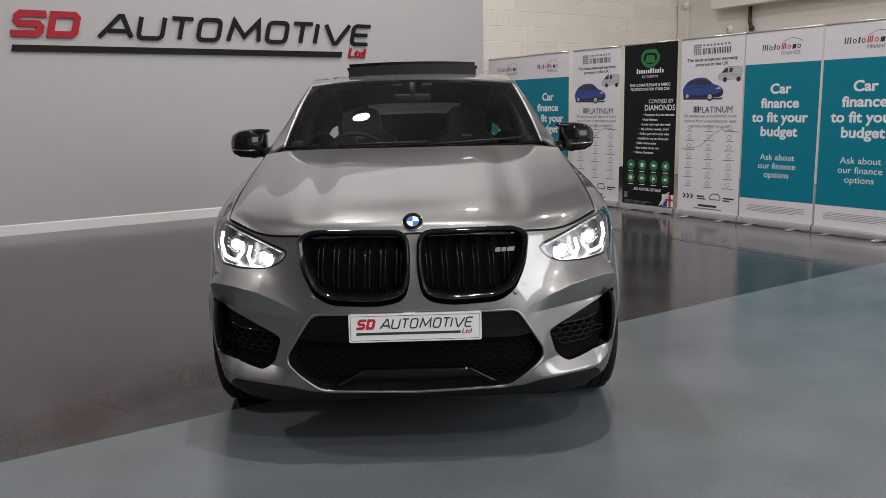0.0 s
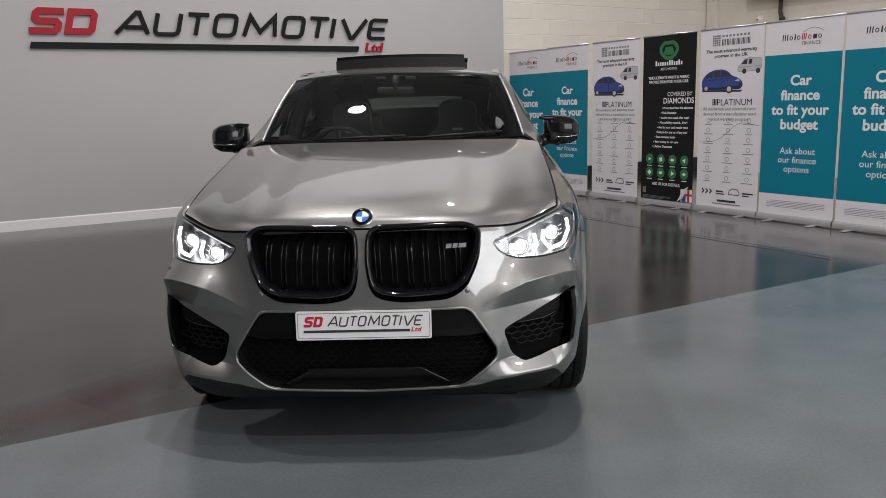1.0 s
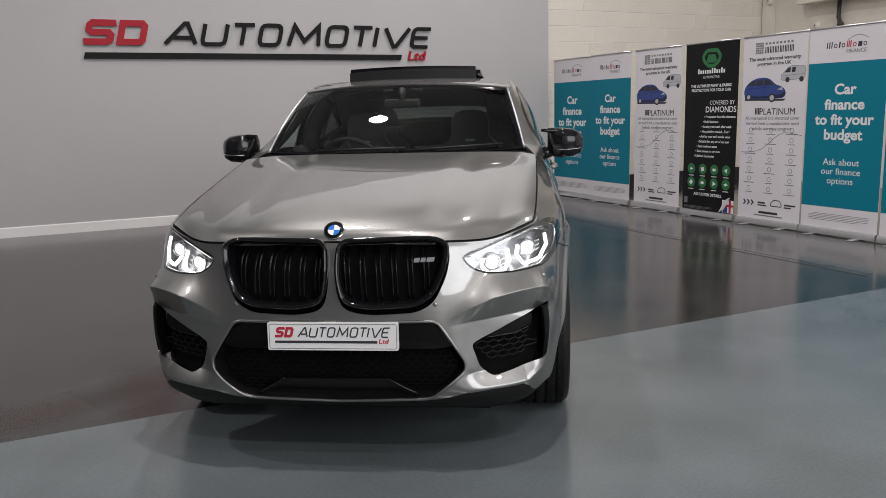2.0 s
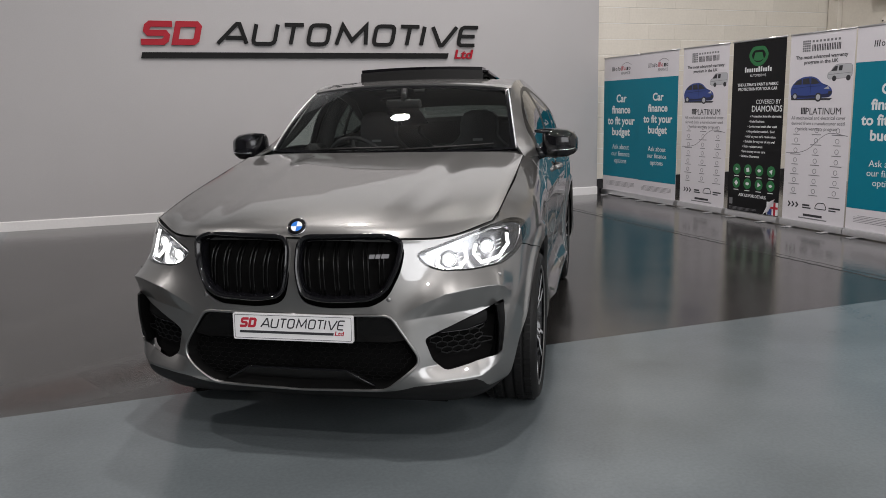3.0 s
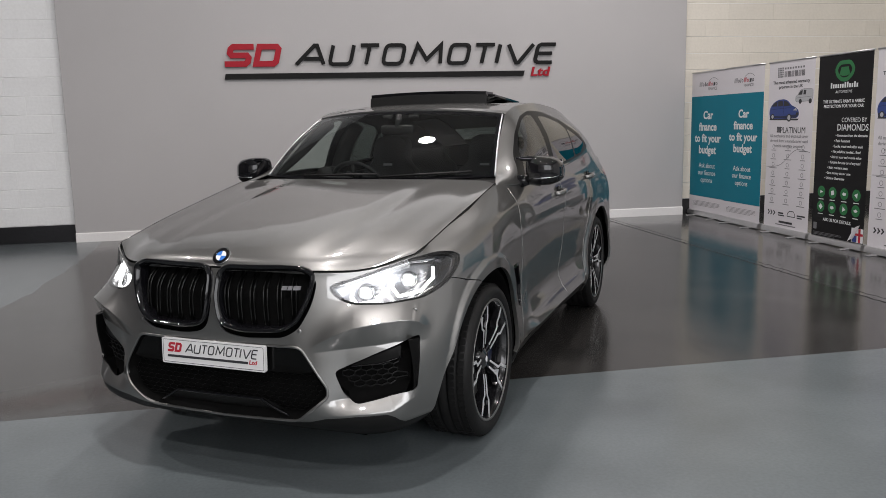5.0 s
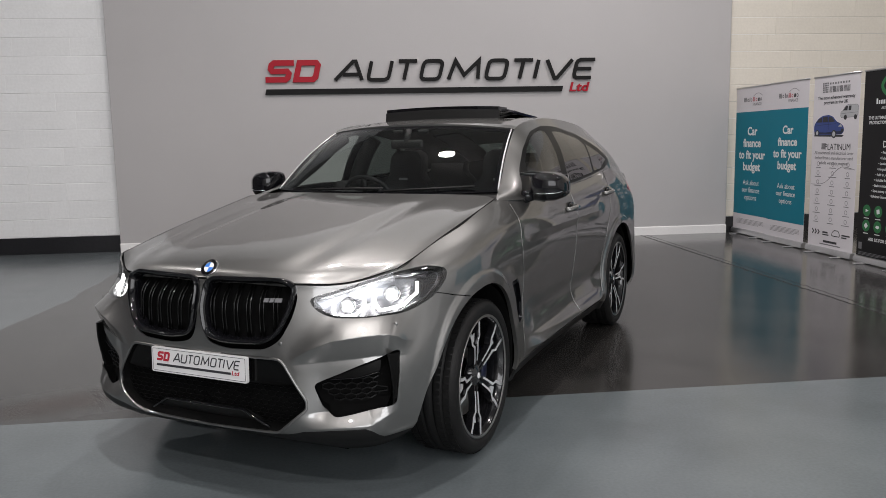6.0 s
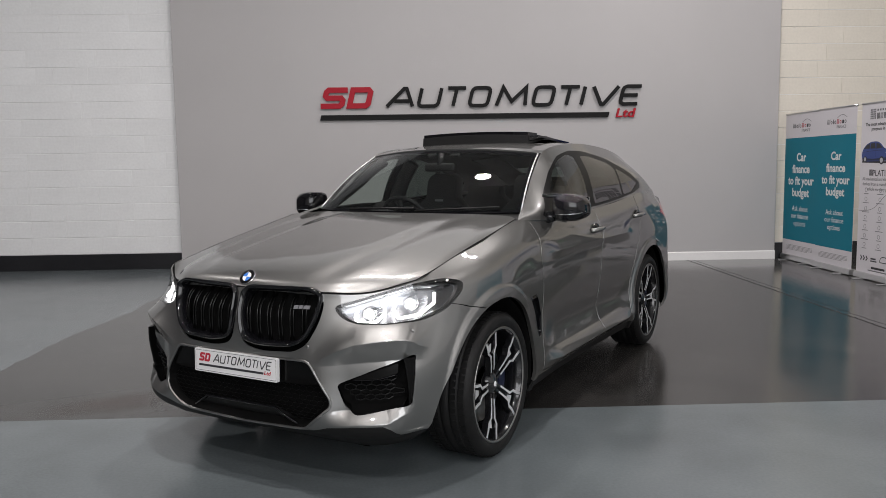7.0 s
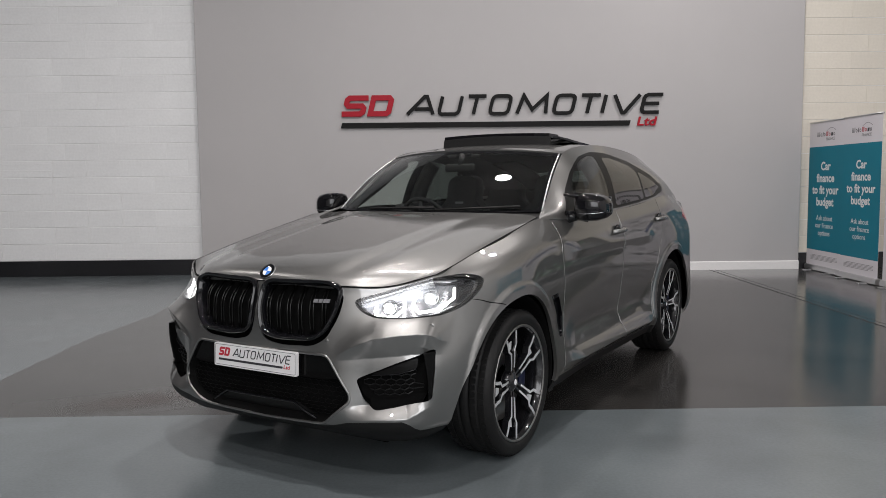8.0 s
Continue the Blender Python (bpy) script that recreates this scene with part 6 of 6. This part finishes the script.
        for px in (0.30, 0.86):
            part("print_van_wheel", lathe(bmesh.new(), [(0.0005, 0.0018), (0.026, 0.0017), (0.03, 0.0012)], M((*at([(px, 0.14)], VX, VY, VW, VH)[0], 0)), 16), M_INKDARK, ob)
        CX, CY, CW, CH = -0.43, 1.452, 0.62, 0.275
        hatch = rounded(at([(0.015, 0.22), (0.0, 0.46), (0.04, 0.66), (0.15, 0.86), (0.30, 0.98), (0.50, 1.0), (0.63, 0.92), (0.75, 0.70), (0.90, 0.60), (0.985, 0.46), (1.0, 0.26), (0.93, 0.13), (0.10, 0.10)], CX, CY, CW, CH), 0.03, 4)
        part("print_car_shadow", slab(bmesh.new(), at([(0.02, 0.05), (0.95, 0.02), (1.0, 0.10), (0.03, 0.14)], CX, CY, CW, CH), M((0, 0, 0.0006)), 0.0003), M_INKDARK, ob)
        part("print_car", slab(bmesh.new(), hatch, M((0, 0, 0.0011)), 0.0004), M_INKBLUE, ob)
        part("print_car_shade", slab(bmesh.new(), at([(0.03, 0.14), (0.02, 0.26), (0.40, 0.22), (0.98, 0.30), (0.92, 0.14)], CX, CY, CW, CH), M((0, 0, 0.0017)), 0.0004), M_INKNAVY, ob)
        for glaze in ([(0.08, 0.68), (0.17, 0.84), (0.27, 0.90), (0.27, 0.68)], [(0.30, 0.68), (0.30, 0.91), (0.45, 0.93), (0.47, 0.68)], [(0.50, 0.67), (0.50, 0.93), (0.60, 0.88), (0.71, 0.70)]):
            part("print_car_glass", slab(bmesh.new(), at(glaze, CX, CY, CW, CH), M((0, 0, 0.0022)), 0.0006), M_INKDARK, ob)
        for run in ([(0.03, 0.52), (0.40, 0.58), (0.74, 0.60)], [(0.485, 0.92), (0.49, 0.30)], [(0.74, 0.68), (0.90, 0.58)]):
            part("print_car_line", stroke(bmesh.new(), at(run, CX, CY, CW, CH), 0.004, M((0, 0, 0.0023)), 0.0004), M_INKNAVY, ob)
        part("print_car_lamp", slab(bmesh.new(), at([(0.80, 0.48), (0.90, 0.58), (0.93, 0.46)], CX, CY, CW, CH), M((0, 0, 0.0022)), 0.0004), M_INKPALE, ob)
        part("print_car_grille", slab(bmesh.new(), at([(0.90, 0.26), (0.91, 0.38), (0.99, 0.37), (0.98, 0.24)], CX, CY, CW, CH), M((0, 0, 0.0022)), 0.0004), M_INKDARK, ob)
        for px, py, rr in ((0.12, 0.20, 0.038), (0.68, 0.15, 0.048)):
            wheel_m = M((*at([(px, py)], CX, CY, CW, CH)[0], 0))
            part("print_car_wheel", lathe(bmesh.new(), [(0.0005, 0.0026), (rr, 0.0025), (rr * 1.05, 0.0012)], wheel_m, 18), M_INKDARK, ob)
            part("print_car_rim", lathe(bmesh.new(), [(0.0005, 0.0032), (rr * 0.62, 0.0031), (rr * 0.66, 0.0024)], wheel_m, 14), M_INKPALE, ob)
        for k in range(4):
            bar(c - 0.25 * s + 0.022 * k, c - 0.234 * s + 0.022 * k, 1.305, 1.380, M_INKDARK)
        text("PLATINUM", 0.108 * s, c + 0.075 * s, 1.388, M_INKDARK, 0.0)
        text("All mechanical and electrical cover\nderived from a manufacturer used\nvehicle warranty program", 0.056 * s, c, 1.290, M_INKGREY, line=1.10)
        arc = [(0.02 + (w - 0.05) * k / 14, 0.86 + 0.26 / (1 + math.exp(-(k - 7) * 0.8)) - 0.05 * max(0, k - 10) / 4) for k in range(15)]
        part("print_swoosh", stroke(bmesh.new(), arc, 0.006, M((0, 0, 0.0004)), 0.0005), M_INKGREY, ob)
        for j in range(7):
            for i in range(3):
                cx, cy = c + (i - 1) * 0.30 * s, 1.125 - 0.1145 * j
                part("print_icon", stroke(bmesh.new(), [(cx + 0.026 * math.cos(a), cy + 0.026 * math.sin(a)) for a in [2 * math.pi * k / 10 for k in range(10)]], 0.005, M((0, 0, 0.0010)), 0.0005, closed=True), M_INKGREY, ob)
                bar(cx - 0.05 - 0.03 * ((i + j) % 3) / 2, cx + 0.05 + 0.03 * ((i + j) % 3) / 2, cy - 0.051, cy - 0.043, M_INKGREY, z=0.001)
        for k in range(3):
            pts = [(c - (0.37 - 0.06 * k) * s, 0.235), (c - (0.34 - 0.06 * k) * s, 0.265), (c - (0.37 - 0.06 * k) * s, 0.295)]
            part("print_chevron", stroke(bmesh.new(), pts, 0.018, M((0, 0, 0.0004)), 0.0005), M_INKDARK, ob)
        bar(c - 0.15 * s, c - 0.04 * s, 0.262, 0.282, M_INKDARK)
        bar(c - 0.15 * s, c - 0.02 * s, 0.235, 0.250, M_INKDARK)
        pts = rounded([(c + x * s, 0.235 + y) for x, y in ((0.04, 0.01), (0.05, 0.05), (0.09, 0.08), (0.17, 0.08), (0.20, 0.04), (0.20, 0.01))], 0.012, 3)
        part("print_icon", stroke(bmesh.new(), pts, 0.010, M((0, 0, 0.0004)), 0.0005, closed=True), M_INKDARK, ob)
        bar(c + 0.24 * s, c + 0.40 * s, 0.262, 0.280, M_INKDARK)
        bar(c + 0.24 * s, c + 0.34 * s, 0.235, 0.250, M_INKDARK)
        bar(c - 0.13 * s, c + 0.15 * s, 0.145, 0.172, M_INKDARK)
        bar(c - 0.20 * s, c + 0.22 * s, 0.115, 0.128, M_INKGREY)
    else:
        gem = rounded([(c + x * s, 1.93 + y) for x, y in ((-0.13, 0.04), (-0.15, 0.10), (-0.09, 0.17), (0.09, 0.17), (0.15, 0.10), (0.13, 0.04), (0.05, -0.02), (-0.05, -0.02))], 0.03, 3)
        part("print_emblem", stroke(bmesh.new(), gem, 0.045, M((0, 0, 0.0004)), 0.0006, closed=True), M_INKGREEN, ob)
        part("print_emblem", slab(bmesh.new(), [(c + x * s, 1.93 + y) for x, y in ((-0.09, 0.04), (-0.06, 0.12), (0.06, 0.12), (0.09, 0.04), (0.04, 0.02), (-0.04, 0.02))], M((0, 0, 0.0014)), 0.0005), M_INKGREEN, ob)
        for k in range(12):
            tall = 0.062 if k in (0, 6, 7, 10) else 0.044
            bar(c + (-0.235 + 0.040 * k) * s, c + (-0.209 + 0.040 * k) * s, 1.818, 1.818 + tall, M_INKWHITE)
        text("AUTOMOTIVE", 0.045 * s, c, 1.795, M_INKWHITE)
        text("THE ULTIMATE PAINT & FABRIC\nPROTECTION FOR YOUR CAR", 0.050 * s, c, 1.69, M_INKWHITE, 0.0012, line=1.1)
        text("COVERED BY", 0.075 * s, c + 0.20 * s, 1.49, M_INKWHITE, wide=0.95)
        text("DIAMONDS", 0.105 * s, c + 0.18 * s, 1.42, M_INKWHITE, 0.001, wide=0.95)
        lines = ["\u2022 Protection from the elements", "\u2022 Fade Resistant", "\u2022 Looks great wash after wash", "\u2022 No polishing needed... Ever!", "\u2022 Add to your car's resale value", "\u2022 Suitable for any car of any age!", "\u2022 Stain resistant seats", "\u2022 Save money on car care", "\u2022 Lifetime Guarantee"]
        for k, body in enumerate(lines):
            text(body, 0.042 * s, c - 0.10 * s - 0.020 * k, 1.30 - 0.062 * k, M_INKWHITE, 0.0008, align="LEFT")
        for j in range(2):
            for i in range(4):
                cx, cy = 0.16 * s + 0.205 * i * s, 0.615 - 0.175 * j
                part("print_disc", lathe(bmesh.new(), [(0.0005, 0.001), (0.066, 0.001), (0.068, 0.0004)], M((cx, cy, 0)), 24), M_INKGREEN, ob)
                pts = [(cx + 0.036 * math.cos(a + i), cy + 0.036 * math.sin(a + i) * (1 if (i + j) % 2 else 0.6)) for a in [2 * math.pi * k / (3 + (i + j) % 3) for k in range(3 + (i + j) % 3)]]
                part("print_icon", slab(bmesh.new(), pts, M((0, 0, 0.0014)), 0.0005), M_INKWHITE, ob)
                bar(cx - 0.045, cx + 0.045, cy - 0.092, cy - 0.082, M_INKWHITE)
        text("ASK US FOR DETAILS.", 0.052 * s, c, 0.315, M_INKWHITE, 0.0012)
        bar(0.04, 0.10, 0.16, 0.24, M_INKGREY)
        for k in range(3):
            bar(0.04, (0.55 - 0.12 * (k == 2)) * s, 0.125 - 0.014 * k, 0.1295 - 0.014 * k, M_INKGREY)
        # the curled lower corner over a patch of red, white and blue
        fl = w - 0.20
        bar(fl, w - 0.008, 0.09, 0.25, M_INKWHITE, "print_flag", 0.0008)
        bar(fl + 0.02, fl + 0.09, 0.092, 0.165, M_INKBLUE, "print_flag", 0.0016)
        bar(fl + 0.115, fl + 0.15, 0.092, 0.248, M_INKRED, "print_flag", 0.0016)
        bar(fl + 0.02, w - 0.01, 0.168, 0.195, M_INKRED, "print_flag", 0.0022)
        curl = bmesh.new()
        rings = []
        for k in range(7):
            a = math.pi * 0.9 * k / 6
            rings.append([Vector((fl - 0.01 + 0.045 * math.cos(a) + 0.10 * f, 0.10 + 0.16 * f + 0.03 * math.cos(a), 0.004 + 0.03 * math.sin(a))) for f in (0.0, 0.35, 0.7, 1.0)])
        loft_rings(curl, rings, closed=False)
        part("curled_corner", curl, M_PRINTWHITE, ob, "curled banner corner", smooth=60)
    return ob


banner(10.26, 9.22, "finance", 8.135)
banner(9.20, 8.24, "finance", 8.105)
banner(8.165, 7.22, "cover")
banner(7.155, 6.24, "black")
banner(6.185, 5.265, "cover")
banner(5.255, 4.31, "finance")
banner(4.295, 3.35, "finance")

# ---- fittings on the east wall ----
tagged(finish("roof_beam", cube(EAST - 0.32, EAST - 0.001, SOUTH, 9.35, 3.12, 3.42, 0.01), M_CREAM), "cream painted boxed beam along the side wall", "beam", kind="structure")
tagged(finish("corner_trunking", cube(EAST - 0.10, EAST - 0.001, WALL - 0.25, WALL - 0.02, 0.0, 3.6, 0.01), M_CREAM), "cream painted corner trunking", "trunking", kind="structure")
pipe = tagged(empty("drain_pipe", pose(EAST - 0.06, 8.63, 2.1)), "old dark cast pipe on the cream wall", "pipe")
part("pipe_run", tube(bmesh.new(), [(0, 0, -2.1), (0, 0, 0.62), (-0.02, 0.03, 0.75), (0, 0.04, 1.02)], 0.035, 10), M_PIPE, pipe, smooth=60)
part("pipe_collar", lathe(bmesh.new(), [(0.036, 0.0), (0.05, 0.0), (0.05, 0.06), (0.036, 0.06)], pose(0, 0, 0.60), 16), M_PIPE, pipe, smooth=40)
for y, z in ((10.1, 3.29), (9.14, 2.76)):
    bell = tagged(empty("alarm_bell", pose(EAST - 0.11 if y > 9.5 else EAST, y, z, 0, -90, 0)), "round cream alarm sounder on the wall", "alarm")
    part("bell_dome", lathe(bmesh.new(), [(0.0005, 0.07), (0.03, 0.068), (0.055, 0.05), (0.075, 0.03), (0.08, 0.001)], Matrix.Identity(4), 24), M_CREAM, bell, smooth=60)
    part("bell_boss", lathe(bmesh.new(), [(0.0005, 0.078), (0.012, 0.076), (0.014, 0.066)], Matrix.Identity(4), 12), M_PIPE, bell, smooth=60)

# ---- ceiling lamps: round high bays, unseen, most of them added as fill ----
for lx, ly, lz in BAYS:
    rr = 0.24 if lx in (2.3, 1.95) else 0.60
    bay = tagged(empty("unseen_bay_lamp", pose(lx, ly, lz)), "unseen round hanging high-bay lamp", "lamp", "ceiling lamps")
    up = 0.0
    if lx == 2.3:
        # a glowing bowl added between opening and housing, so the mirrored lamp looks round
        up = 0.25
        part("reflection_bowl", lathe(bmesh.new(), [(0.215, 0.018), (0.212, 0.08), (0.195, 0.16), (0.155, 0.22), (0.08, 0.26)], Matrix.Identity(4), 32), M_BOWL, bay, "added glowing bowl that rounds the lamp's reflection", smooth=60)
        rr = 0.12
    part("housing", lathe(bmesh.new(), [(0.0005, 0.20), (0.06, 0.20), (0.09, 0.12), (0.9 * rr, 0.05), (rr, 0.0), (0.94 * rr, 0.0), (0.9 * rr, 0.03)], Matrix.Translation((0, 0, up)), 32), M_MATT, bay, smooth=40)
    part("hanger", tube(bmesh.new(), [(0, 0, 0.2 + up), (0, 0, ROOF - lz)], 0.012, 8), M_STEEL, bay, smooth=60)

# ---- wall blocks ----
COURSE, LONG = 0.2528, 0.512


def block_mesh(length, mat):
    bm = cube(0, length - 0.002, -0.0, 0.0105, 0.003, COURSE - 0.003)
    edges = [e for e in bm.edges if all(v.co.y < 0.001 for v in e.verts) and abs(e.verts[0].co.z - e.verts[1].co.z) < 0.01]
    bmesh.ops.bevel(bm, geom=edges, offset=0.004, segments=1, affect="EDGES")
    me = bpy.data.meshes.new("block")
    bm.to_mesh(me)
    bm.free()
    me.materials.append(mat)
    return me


def course_wall(x0, x1, z0, rows, mat, seed, infill=None):
    """Courses of painted blocks; the paint has filled many upright joints, so the visible lengths vary."""
    meshes, rng = {}, random.Random(seed)
    for j in range(rows):
        x = x0 - rng.choice((0.0, 0.25, 0.5, 0.75)) * LONG
        while x < x1 - 0.01:
            end = x + LONG * rng.choice((0.5, 1, 1, 1.5, 2, 2, 3, 4))
            if infill and j < 6 and x < infill < end:
                end = infill
            a, b = max(x, x0), min(end, x1)
            if b - a > 0.03:
                key = round(b - a, 3)
                if key not in meshes:
                    meshes[key] = block_mesh(b - a, mat)
                ob = new("block", meshes[key])
                ob.parent = wall_north
                ob.location = (a, WALL + 0.0012 * math.sin(a * 7.3 + j * 2.1), z0 + j * COURSE)
            x = end


course_wall(-5.19, -1.092, 0.24, 18, M_WHITE, 5, -3.345)
for z in (1.60, 1.70):
    ob = tagged(finish("trim", cube(-5.19, -3.35, WALL - 0.004, WALL + 0.004, z, z + 0.016, 0.002), M_WHITE), "thin painted ledge over an old infill in the block wall", "trim", kind="structure")
course_wall(7.988, 12.88, 0.24, 18, M_CREAM, 9)

# ---- floor joint ----
bm = bmesh.new()
pts = [(6.62 + 0.02 * math.sin(3.1 * k) * 0.4, 3.3 + 6.9 * k / 90) for k in range(91)]
rng = random.Random(3)
for off, wide in ((0.0, 0.019), (0.095, 0.006)):
    stroke(bm, [(x + off + rng.uniform(-0.010, 0.010), y + rng.uniform(-0.03, 0.03)) for x, y in pts], wide, Matrix.Translation((0, 0, 0.0002)), 0.0012)
tagged(finish("floor_joint", bm, M_JOINT), "dark pair of joint lines across the painted floor", "floor", kind="structure")

# brown stains where the dark paint has worn by the edge of the blue coat
for cx, cy, hx, hy in ((0.55, 3.30, 0.80, 0.32), (1.25, 3.56, 0.62, 0.26)):
    bm = bmesh.new()
    sheet(bm, [(-hx, -hy), (hx, -hy), (hx, hy), (-hx, hy)], z=0.0006)
    ob = tagged(finish("floor_stain", bm, M_STAIN), "rust-brown worn patch on the dark floor paint", "stain", kind="structure")
    ob.location = (cx, cy, 0)
    ob.rotation_euler = (0, 0, 0.42)
